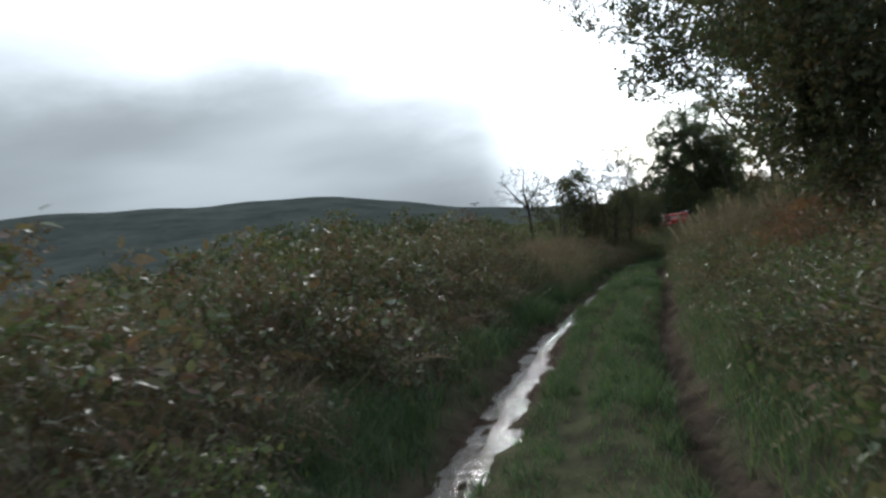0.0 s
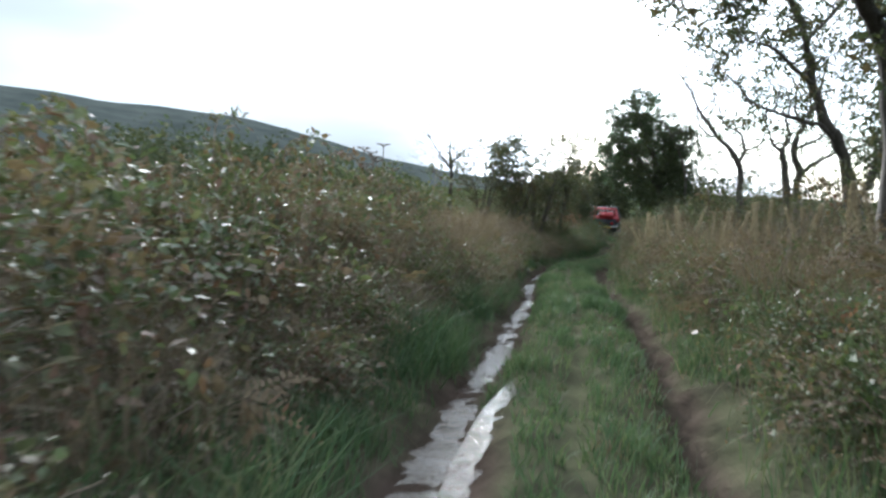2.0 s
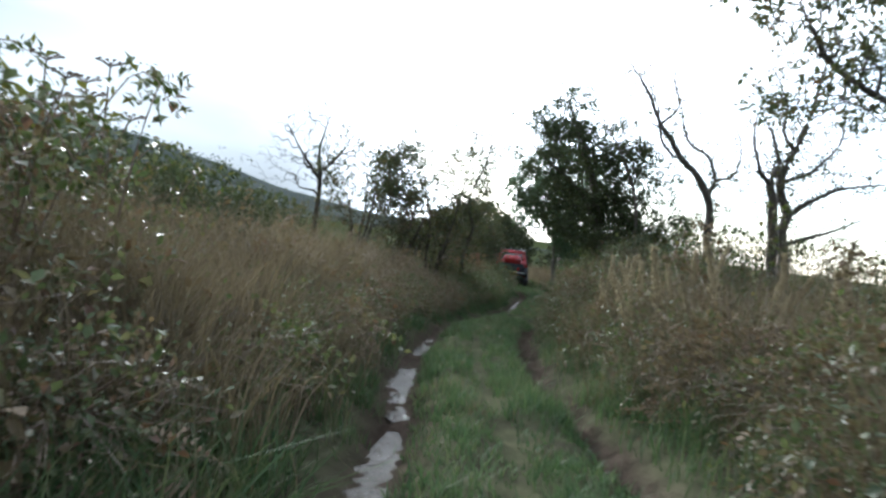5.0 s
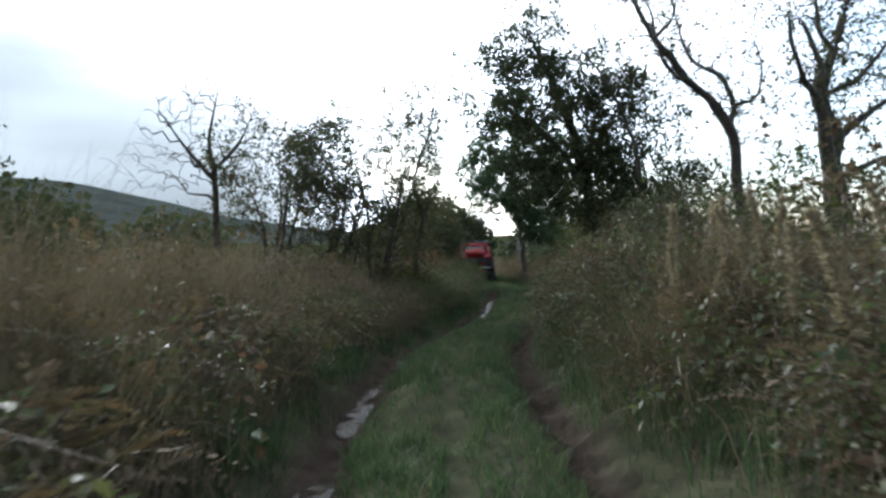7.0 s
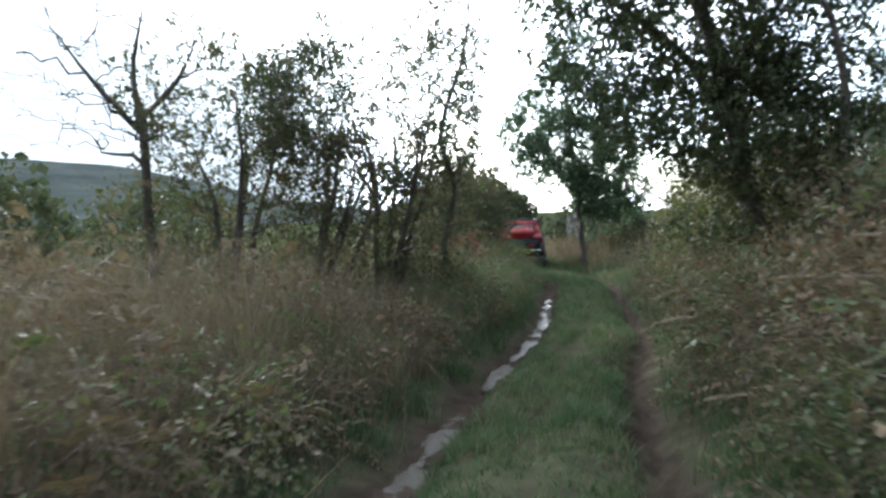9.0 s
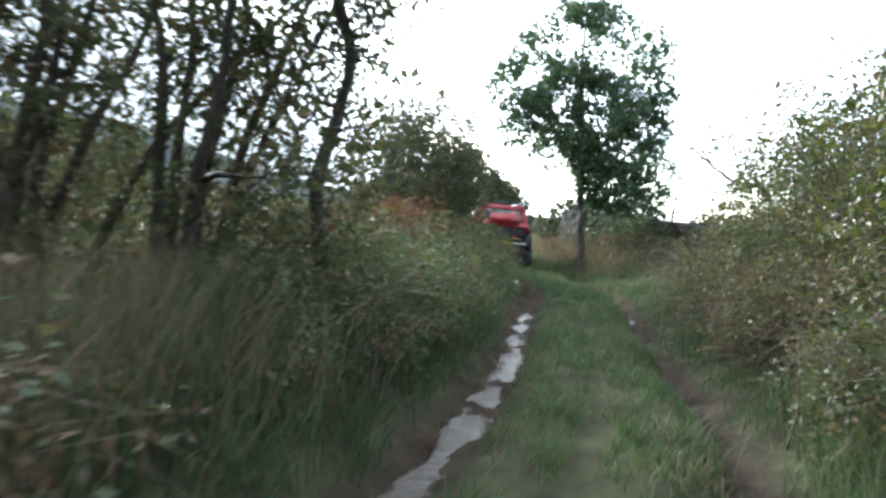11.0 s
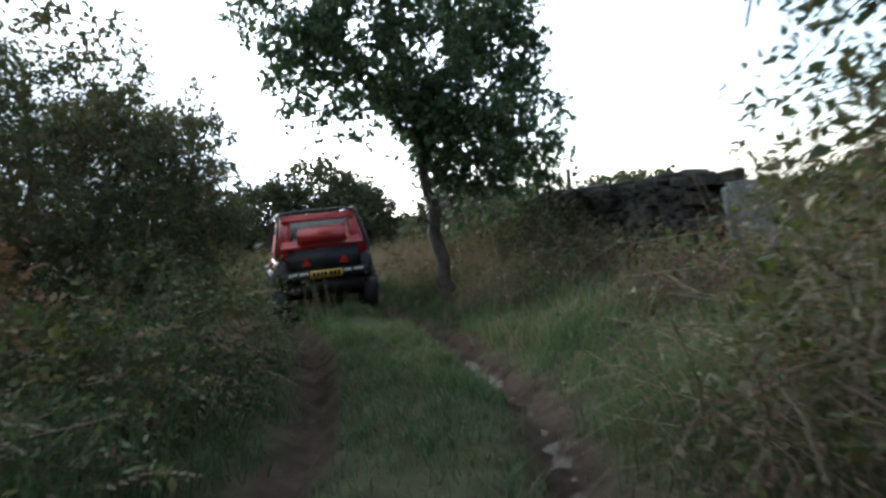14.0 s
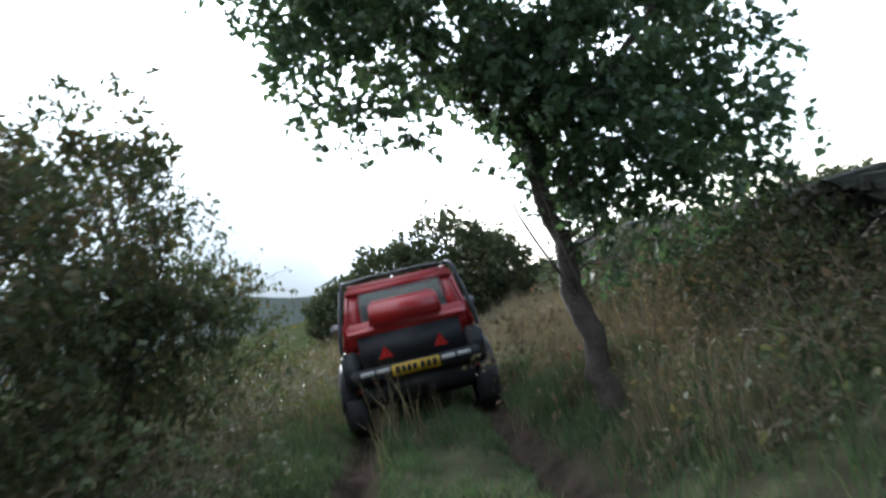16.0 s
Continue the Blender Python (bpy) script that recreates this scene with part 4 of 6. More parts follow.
def stems_at(x, y, spread, tall, n, seed, lean=0.0):
    """Several slender crooked stems from one root."""
    q = np.random.default_rng(seed)
    out = []
    for k in range(n):
        a = q.uniform(0, 6.28)
        e = np.array([np.cos(a) + lean, np.sin(a), 0]) * spread * q.uniform(0.3, 1.0)
        foot = np.array([x + e[0] * 0.25, y + e[1] * 0.25, g(x, y)])
        h = tall * q.uniform(0.75, 1.1)
        out.append(([tuple(foot), tuple(foot + e * 0.2 + [0, 0, h * 0.35]), tuple(foot + e * 0.55 + [0.08, 0, h * 0.7]), tuple(foot + e + [0, 0, h])], [0.045, 0.038, 0.026, 0.010]))
    return out


tree("thorn_tree", "large old thorn tree with crooked limbs and thinning leaves",
     [([(10.9, 15.9, g(10.9, 15.9)), (10.75, 15.85, 0.4), (10.37, 15.8, 1.45), (9.96, 15.75, 2.03), (9.68, 15.7, 2.4), (9.38, 15.7, 2.95), (9.05, 15.6, 3.6), (8.5, 15.4, 4.4), (7.2, 14.8, 5.0)], [0.16, 0.14, 0.115, 0.095, 0.085, 0.078, 0.066, 0.05, 0.02]),
      ([(10.6, 15.85, 0.8), (10.85, 15.8, 1.5), (11.1, 15.7, 2.3), (11.35, 15.5, 3.6), (11.6, 15.3, 5.2)], [0.11, 0.10, 0.09, 0.065, 0.03]),
      ([(9.96, 15.75, 2.03), (9.5, 15.6, 2.25), (8.9, 15.6, 2.35), (8.2, 15.5, 2.5), (7.6, 15.4, 2.9)], [0.05, 0.042, 0.035, 0.026, 0.012]),
      ([(9.38, 15.7, 2.95), (8.8, 15.4, 3.1), (8.1, 15.1, 3.35), (7.3, 14.8, 3.4)], [0.045, 0.036, 0.026, 0.012]),
      ([(9.05, 15.6, 3.6), (9.5, 15.5, 4.2), (9.8, 15.4, 4.9)], [0.04, 0.03, 0.012])],
     [((5.4, 14.2, 5.0), (1.5, 1.5, 0.9)), ((7.6, 14.9, 4.6), (1.8, 1.7, 1.0)), ((9.8, 15.7, 4.9), (2.0, 1.8, 1.2)), ((11.6, 15.6, 3.9), (1.8, 1.7, 1.7)), ((7.8, 15.0, 3.3), (1.0, 0.9, 0.4)), ((11.4, 15.6, 2.0), (1.3, 1.2, 1.1)), ((8.6, 15.6, 2.45), (0.85, 0.8, 0.42)), ((7.7, 15.5, 2.95), (0.55, 0.55, 0.3)), ((10.3, 15.7, 3.4), (1.3, 1.2, 0.5)), ((12.6, 15.8, 4.2), (1.6, 1.6, 1.8))],
     1350, 74, 0.058, THORN, 31, 0.13, 0.6, twig=0.011)
tree("thorn_tree", "dense dark thorn tree leafy down to the bank",
     [([(5.6, 7.7, g(5.6, 7.7)), (5.55, 7.7, 0.6), (5.4, 7.6, 1.6), (5.1, 7.5, 2.8), (5.2, 7.5, 4.2)], [0.12, 0.10, 0.08, 0.05, 0.02]),
      ([(6.6, 7.9, g(6.6, 7.9)), (6.6, 7.9, 0.8), (6.7, 7.8, 2.0), (6.5, 7.6, 3.4)], [0.14, 0.11, 0.08, 0.03])],
     [((4.85, 7.4, 1.7), (0.95, 0.95, 0.9)), ((4.75, 7.4, 2.7), (1.0, 1.0, 0.9)), ((4.9, 7.5, 3.7), (1.2, 1.1, 1.0)), ((5.7, 7.7, 1.2), (1.1, 1.1, 0.8)), ((6.3, 7.8, 2.6), (1.4, 1.3, 1.6)), ((5.3, 8.3, 2.2), (0.9, 0.9, 1.2))],
     950, 84, 0.06, THORN, 30, 0.13, 0.45, twig=0.008)
tree("thorn_tree", "leafy thorn tree with a limb hanging over the track",
     [([(7.6, 11.8, g(7.6, 11.8)), (7.5, 11.8, 1.0), (7.2, 11.7, 2.2), (6.6, 11.5, 3.1), (5.6, 11.3, 3.4), (4.6, 11.1, 3.1)], [0.15, 0.13, 0.11, 0.085, 0.05, 0.015]),
      ([(7.3, 11.7, 2.0), (7.9, 11.7, 3.0), (8.2, 11.6, 4.2)], [0.09, 0.06, 0.02])],
     [((4.7, 11.1, 3.0), (0.7, 0.7, 0.5)), ((5.6, 11.2, 3.6), (0.9, 0.9, 0.7)), ((6.7, 11.4, 3.9), (1.1, 1.1, 0.9)), ((7.9, 11.6, 3.6), (1.3, 1.3, 1.4)), ((8.2, 11.8, 2.0), (1.0, 1.0, 0.9)), ((4.9, 11.0, 4.0), (1.0, 0.9, 0.6))],
     620, 84, 0.06, THORN, 29, 0.14, 0.62, twig=0.009)
bush("thorn_bush", "airy green thorn bush before the tree", [((8.7, 14.1, at(8.7, 14.1, 0.8)[2]), (1.0, 0.9, 1.0)), ((9.9, 14.4, at(9.9, 14.4, 1.0)[2]), (1.1, 0.9, 1.2))], 15000, 0.055, THORN, 50, 30, 0.3, gap=-0.1)
bush("thorn_bush", "dark leafy thorn bush at the foot of the tree", [mound(13.2, 6.2, 1.5, 1.4, 2.4), mound(14.6, 4.8, 0.9, 0.9, 1.4)], 18000, 0.06, THORN, 51, 24, 0.3)
bush("thorn_bush", "dark leafy thorn bush beside the lane", [mound(10.4, 6.9, 1.7, 1.6, 2.0)], 14000, 0.065, THORN, 52, 20, 0.3)

tree("dead_thorn_tree", "leaning bare thorn tree with a forked crown",
     [([(12.0, 20.9, g(12, 20.9)), (11.9, 21.15, 0.5), (11.79, 21.35, 1.75), (11.3, 21.6, 2.47), (10.85, 21.8, 3.1), (10.6, 22.0, 3.7), (10.2, 22.3, 4.4)], [0.10, 0.085, 0.075, 0.06, 0.045, 0.03, 0.012]),
      ([(11.79, 21.35, 1.75), (12.05, 21.5, 2.15), (12.02, 21.7, 2.6), (11.6, 21.9, 2.9), (11.5, 22.1, 3.6)], [0.05, 0.045, 0.035, 0.03, 0.012]),
      ([(11.3, 21.6, 2.47), (11.0, 21.5, 2.5), (10.6, 21.4, 2.75), (10.45, 21.4, 3.3), (10.1, 21.3, 3.7)], [0.035, 0.03, 0.025, 0.018, 0.008]),
      ([(10.85, 21.8, 3.1), (11.2, 21.8, 3.5), (11.1, 21.9, 4.1), (11.4, 21.9, 4.6)], [0.03, 0.024, 0.016, 0.007]),
      ([(12.05, 21.5, 2.15), (12.4, 21.4, 2.3), (12.6, 21.5, 2.8), (12.5, 21.6, 3.3)], [0.03, 0.024, 0.016, 0.007]),
      ([(10.75, 21.9, g(10.75, 21.9)), (10.7, 21.95, 0.7), (10.6, 22.0, 1.7), (10.2, 22.1, 2.5), (9.9, 22.3, 3.0)], [0.035, 0.032, 0.028, 0.022, 0.01])],
     [((10.6, 22.0, 3.5), (0.9, 0.8, 1.0)), ((11.8, 21.8, 3.2), (0.8, 0.7, 0.9)), ((12.3, 21.3, 1.9), (0.6, 0.6, 0.5)), ((11.0, 21.8, 2.7), (0.8, 0.6, 0.6)), ((11.3, 21.6, 2.2), (0.8, 0.5, 0.5)), ((12.2, 21.4, 2.4), (0.5, 0.4, 0.5))], 640, 6, 0.05, THORN, 32, 0.08, twig=0.008)
tree("dead_thorn_tree", "crooked thorn tree with twisted limbs and few leaves",
     [([(12.7, 20.2, g(12.7, 20.2)), (12.6, 20.3, 0.9), (12.38, 20.38, 2.05), (12.6, 20.5, 2.5), (12.5, 20.7, 3.2)], [0.11, 0.095, 0.075, 0.05, 0.02]),
      ([(13.2, 20.5, g(13.2, 20.5)), (13.1, 20.6, 0.8), (13.1, 20.68, 1.68), (12.95, 20.75, 2.2), (13.22, 20.81, 2.87), (13.6, 20.9, 3.7), (13.9, 21.0, 4.7)], [0.12, 0.10, 0.09, 0.08, 0.065, 0.045, 0.015]),
      ([(13.1, 20.7, 1.5), (13.7, 20.6, 2.0), (14.4, 20.6, 2.3), (15.3, 20.5, 2.5)], [0.06, 0.05, 0.035, 0.015]),
      ([(13.1, 20.7, 1.0), (13.8, 20.5, 1.3), (14.6, 20.3, 1.7)], [0.05, 0.035, 0.015]),
      ([(12.38, 20.38, 2.05), (12.0, 20.3, 2.3), (11.75, 20.3, 2.9), (11.9, 20.4, 3.4)], [0.045, 0.035, 0.022, 0.008]),
      ([(13.22, 20.81, 2.87), (12.9, 20.8, 3.2), (12.95, 20.9, 3.8), (12.6, 20.9, 4.3)], [0.04, 0.032, 0.02, 0.008]),
      ([(13.6, 20.9, 3.7), (14.1, 20.8, 3.9), (14.3, 20.8, 4.5)], [0.03, 0.022, 0.008]),
      ([(12.95, 20.75, 2.2), (13.5, 20.6, 2.5), (14.0, 20.5, 3.1), (13.9, 20.4, 3.6)], [0.045, 0.036, 0.022, 0.008])],
     [((13.4, 20.9, 4.1), (1.4, 1.3, 1.1)), ((14.6, 20.6, 3.0), (1.2, 1.0, 0.8)), ((12.5, 20.5, 2.9), (0.7, 0.6, 0.6)), ((12.4, 20.4, 2.2), (0.7, 0.5, 0.6)), ((13.7, 20.7, 2.4), (0.9, 0.6, 0.7))], 900, 10, 0.052, THORN, 33, 0.11, twig=0.008)
for k, (x, y, w, t) in enumerate([(10.9, 19.9, 1.0, 1.9), (12.3, 19.6, 1.1, 2.0), (13.9, 19.9, 1.2, 2.1), (11.3, 22.3, 1.1, 2.2), (15.6, 20.2, 1.3, 2.1), (9.4, 18.0, 0.8, 1.1)]):
    p = at(x, y, 0)
    bush("thorn_bush", "leafy thorn bush under the crooked trees", [((x, y, p[2] + t * 0.42), (w, w, t * 0.58))], 5200, 0.06, THORN if k % 2 else BRAMBLE, 60 + k, 18, 0.3, group="bushes under the trees")

tree("ivy_clad_tree", "tall thorn tree thickly clad in dark ivy",
     [([(10.6, 22.75, g(10.6, 22.75)), (10.55, 22.8, 0.0), (10.35, 22.9, 1.2), (10.15, 23.0, 2.1), (9.8, 23.1, 2.9), (9.5, 23.2, 3.5)], [0.12, 0.11, 0.09, 0.075, 0.045, 0.015]),
      ([(10.4, 22.85, 0.9), (10.0, 23.0, 1.6), (9.4, 23.2, 2.1), (8.8, 23.5, 2.6)], [0.055, 0.045, 0.03, 0.01]),
      ([(10.3, 22.9, 1.3), (10.7, 22.8, 1.9), (10.95, 22.5, 2.5)], [0.05, 0.035, 0.01])],
     [((10.75, 22.75, 0.35), (0.85, 0.9, 1.2)), ((10.25, 22.9, 1.9), (0.95, 0.9, 0.85)), ((9.8, 23.05, 2.6), (0.85, 0.85, 0.75)), ((10.85, 22.6, 2.2), (0.75, 0.75, 0.65)), ((10.4, 22.8, 1.1), (1.0, 0.95, 0.8)), ((8.95, 23.4, 2.5), (0.6, 0.7, 0.7)), ((9.3, 23.2, 1.7), (0.55, 0.6, 0.5)), ((9.45, 23.05, 1.05), (0.45, 0.5, 0.4)), ((9.6, 23.15, 3.35), (0.65, 0.65, 0.6)), ((10.3, 22.9, 2.75), (0.8, 0.8, 0.65)), ((11.2, 22.5, 1.2), (0.9, 0.9, 0.8))],
     1350, 52, 0.052, IVY, 34, 0.12, 0.64)

tree("dead_hawthorn", "small bare hawthorn with a spray of fine branches",
     [([(5.05, 26.95, g(5.05, 26.95)), (5.06, 26.94, 0.4), (5.02, 26.92, 1.5), (4.95, 26.9, 2.1), (5.1, 26.9, 2.9)], [0.075, 0.065, 0.05, 0.03, 0.01]),
      ([(5.02, 26.92, 1.3), (4.6, 26.8, 1.8), (4.1, 26.7, 2.5)], [0.04, 0.03, 0.008]),
      ([(5.02, 26.92, 1.5), (5.45, 26.95, 2.0), (5.75, 26.9, 2.6)], [0.04, 0.03, 0.008])],
     [((4.9, 26.9, 2.3), (1.35, 1.2, 0.95)), ((4.3, 26.8, 1.5), (1.0, 0.9, 0.5)), ((5.8, 26.9, 1.7), (0.8, 0.7, 0.5))], 360, 0, 0.05, THORN, 35, 0.06, twig=0.014)

tree("hawthorn_thicket", "many-stemmed hawthorn thicket with leafy straggling branches",
     [([(8.95, 26.6, g(8.95, 26.6)), (8.85, 26.55, -0.2), (8.95, 26.5, 0.6), (8.8, 26.5, 1.4), (9.1, 26.4, 2.4), (9.2, 26.3, 3.4)], [0.05, 0.045, 0.04, 0.035, 0.022, 0.01])] + stems_at(8.0, 26.7, 1.2, 2.9, 6, 36, 0.7) + stems_at(7.0, 26.8, 1.2, 2.7, 5, 37, 0.7) + stems_at(6.0, 26.4, 1.1, 2.8, 4, 39, 0.6),
     [((7.9, 26.8, 1.6), (1.6, 1.2, 1.5)), ((6.7, 26.8, 1.3), (1.2, 1.1, 1.3)), ((8.5, 26.6, 1.6), (0.9, 0.8, 1.1)), ((7.2, 27.2, 1.8), (1.2, 0.9, 0.8)), ((7.6, 26.6, 0.0), (1.6, 1.0, 0.9)), ((6.0, 26.4, 1.5), (1.1, 1.0, 1.0)), ((8.9, 26.4, 2.6), (0.4, 0.4, 0.7))],
     1600, 42, 0.05, THORN, 36, 0.11, 0.72, twig=0.009)
bush("hawthorn_bush", "dense dark hawthorn at the thicket's foot", [((7.7, 26.9, 0.0), (1.5, 1.1, 1.5)), ((6.5, 26.9, 0.1), (1.3, 1.1, 1.5)), ((8.6, 27.0, -0.2), (1.0, 0.9, 1.3)), ((5.4, 26.6, 0.1), (0.9, 0.9, 1.2))], 32000, 0.05, THORN, 69, 50, 0.3, gap=-0.25, withered=0.25, straw=200, ferns=60)
bush("thorn_bush", "low thorn bush below the thicket", [mound(25.2, -3.0, 1.2, 1.0, 0.95), mound(26.8, -2.9, 1.0, 0.9, 0.8)], 9000, 0.05, FOOT, 70, 26, 0.3, withered=0.08, ferns=30)

tree("bare_ash", "bare twisted young tree behind the brambles",
     [([(9.3, 34.2, g(9.3, 34.2)), (9.35, 34.2, 0.0), (9.48, 34.1, 0.7), (9.3, 34.1, 1.1), (8.95, 34.0, 1.7), (8.8, 34.0, 2.1), (8.4, 34.0, 2.6)], [0.08, 0.07, 0.055, 0.045, 0.032, 0.022, 0.008]),
      ([(9.44, 34.1, 0.75), (9.75, 34.1, 1.1), (9.82, 34.1, 1.5), (9.7, 34.1, 1.8), (10.0, 34.0, 2.3)], [0.042, 0.035, 0.028, 0.02, 0.008]),
      ([(9.3, 34.1, 1.1), (8.9, 34.1, 1.2), (8.5, 34.0, 1.6), (8.0, 34.0, 1.7)], [0.03, 0.025, 0.018, 0.008]),
      ([(9.2, 34.1, 1.3), (9.35, 34.0, 1.8), (9.2, 34.0, 2.3), (9.4, 34.0, 2.7)], [0.03, 0.022, 0.016, 0.007])],
     [((8.7, 34.0, 2.0), (0.9, 0.8, 0.7)), ((9.8, 34.0, 1.8), (0.6, 0.6, 0.6)), ((8.2, 34.0, 1.5), (0.6, 0.6, 0.5))], 380, 3, 0.045, THORN, 37, 0.1, twig=0.01)

tree("hawthorn_bush", "rounded dark hawthorn bush beside the lane", stems_at(11.3, 33.3, 1.0, 2.3, 7, 71),
     [((11.2, 33.2, 0.2), (1.6, 1.4, 1.6)), ((12.0, 33.9, 0.0), (1.2, 1.1, 1.4)), ((11.3, 33.3, -0.9), (1.5, 1.3, 0.7))], 1900, 44, 0.048, THORN, 71, 0.09, 0.56, category="bush")
tree("hawthorn_bush", "tall dark hawthorn bush leaning to the lane", stems_at(12.35, 35.5, 0.8, 2.1, 7, 72),
     [((12.3, 35.4, 0.3), (1.0, 1.2, 1.5)), ((12.9, 34.8, 0.45), (0.5, 0.5, 0.5)), ((13.1, 35.5, -0.25), (0.6, 0.7, 0.5))], 1150, 32, 0.052, THORN, 72, 0.085, 0.72, category="bush")
tree("hawthorn_bush", "dark straggling hawthorn bush further along the lane", stems_at(12.3, 37.8, 1.0, 2.6, 7, 73),
     [((12.4, 37.6, 0.0), (1.2, 1.4, 1.5)), ((13.3, 38.6, -0.2), (0.7, 0.8, 0.9))], 640, 26, 0.055, THORN, 73, 0.13, 0.72, category="bush")
for k, (y, d, w, t, mat) in enumerate([(25.4, -1.9, 0.8, 0.5, FOOT), (27.0, -2.0, 0.9, 0.6, FOOT), (28.4, -2.1, 0.9, 0.65, FOOT), (30.0, -2.1, 0.9, 0.7, YELLOWING), (31.4, -2.0, 0.9, 0.8, FOOT), (33.0, -1.9, 0.8, 0.9, FOOT), (35.0, -1.8, 0.8, 0.9, NETTLE), (29.2, -2.5, 0.55, 0.95, RUST), (30.6, -2.5, 0.45, 0.9, RUST), (29.4, -3.8, 1.4, 0.8, BRACKEN), (31.6, -4.4, 1.5, 0.9, BRAMBLE), (38.5, -2.2, 1.0, 1.0, YELLOWING), (27.4, -4.4, 1.4, 0.8, BRACKEN)]):
    brown = mat in (BRACKEN, RUST)
    bush("bracken_clump" if brown else "undergrowth_clump", "rust-brown bracken below the bushes" if brown else "dense green undergrowth along the lane's foot", [mound(y, d, w, 0.8, t)], 4000 if mat is RUST else 8500, 0.042, mat, 80 + k, 22, 0.35, group="growth on the left foot", rough=0.36, gap=-0.1, withered=0.0 if brown else 0.06, straw=80, ferns=110 if brown else 16)

for k, (y, d, w, t, mat) in enumerate([(19.6, 2.5, 0.9, 1.35, NETTLE), (20.9, 2.4, 0.9, 1.5, BRAMBLE), (22.2, 2.3, 0.8, 1.5, BRAMBLE), (23.2, 2.4, 0.8, 1.5, BRAMBLE), (22.4, 5.2, 1.5, 2.3, THORN), (24.6, 5.8, 1.6, 2.2, THORN), (20.4, 8.6, 1.8, 2.0, THORN)]):
    bush("undergrowth_clump", "dense leafy growth around the ivy-clad tree", [mound(y, d, w, 0.85, t)], 14000, 0.04, mat, 300 + k, 30, 0.35, group="growth by the ivy-clad tree", rough=0.36, gap=-0.15, withered=0.15, straw=500)

# the yellowing hedge on the right, its end hung with berries
BERRY = plain_material("berry", (0.22, 0.012, 0.01), (0.36, 0.03, 0.02), 20.0, 80.0, 0.35)
for k, (y, d, w, t) in enumerate([(24.2, 2.3, 0.9, 1.9), (25.4, 2.2, 1.0, 2.2), (26.7, 2.25, 1.05, 2.4), (28.0, 2.3, 1.05, 2.35), (28.9, 2.5, 1.0, 2.2), (26.2, 4.0, 1.4, 2.9), (28.2, 4.2, 1.4, 2.8)]):
    ob = bush("hedge_bush", "leafy hawthorn hedge bush turning yellow" if k % 2 else "dense green hedge bush with a few yellow leaves", [mound(y, d, w, 0.95, t)], 30000, 0.042, YELLOWING if k in (0, 1, 3) else THORN, 110 + k, 40, 0.15, group="bushes of the right hedge", rough=0.34, gap=-0.6, withered=0.08, straw=100)
    if k in (3, 4):
        q = np.random.default_rng(k)
        p, _ = in_blobs([mound(y, d, w, 0.95, t)], 130, q, 0.9, 0.3, 2.4, 110 + k)
        soup = Soup()
        for c in p:
            c = c - np.array(ob.location)
            limb(soup, [c + [0, 0, -0.007], c + [0, 0, -0.004], c + [0, 0, 0.004], c + [0, 0, 0.007]], [0.001, 0.0065, 0.0065, 0.001], 5)
        part("berry_cluster", soup.mesh("berry_cluster", BERRY, True), BERRY, ob, "small red berries")["kind"] = "stuff"
bush("hedge_bush", "tall hedge bush at the hedge's end", [((14.85, 28.6, -0.35), (0.8, 0.75, 1.15)), ((15.3, 27.9, -0.2), (0.9, 0.9, 1.3))], 16000, 0.046, THORN, 120, 34, 0.35, group="bushes of the right hedge", rough=0.3)
bush("hedge_bush", "leafy end of the hedge above the grass", [((14.0, 28.3, -0.8), (0.5, 0.42, 0.75)), ((14.4, 28.1, -0.2), (0.6, 0.5, 1.15))], 15000, 0.042, YELLOWING, 121, 34, 0.35, group="bushes of the right hedge", rough=0.22, gap=-0.3, withered=0.2, straw=400)
tree("thorn_branch", "bare crooked thorn sapling leaning out of the hedge",
     [([(15.0, 28.8, g(15.0, 28.8)), (15.0, 28.75, -0.2), (14.6, 28.65, 0.3), (14.1, 28.55, 0.34), (13.7, 28.5, 0.46), (13.35, 28.5, 0.66), (13.1, 28.55, 0.8)], [0.035, 0.032, 0.027, 0.022, 0.016, 0.011, 0.005]),
      ([(13.7, 28.5, 0.46), (13.5, 28.5, 0.66), (13.5, 28.45, 0.9), (13.35, 28.45, 1.1)], [0.014, 0.011, 0.008, 0.004]),
      ([(13.5, 28.5, 0.57), (13.42, 28.45, 0.46), (13.4, 28.42, 0.3), (13.34, 28.42, 0.12)], [0.01, 0.008, 0.006, 0.003]),
      ([(14.2, 28.6, 0.4), (14.0, 28.55, 0.7), (13.95, 28.5, 1.0)], [0.012, 0.009, 0.004])],
     [((13.45, 28.5, 0.75), (0.35, 0.3, 0.35)), ((13.95, 28.5, 0.75), (0.35, 0.28, 0.35))], 70, 2, 0.036, THORN, 38, 0.06, twig=0.005)

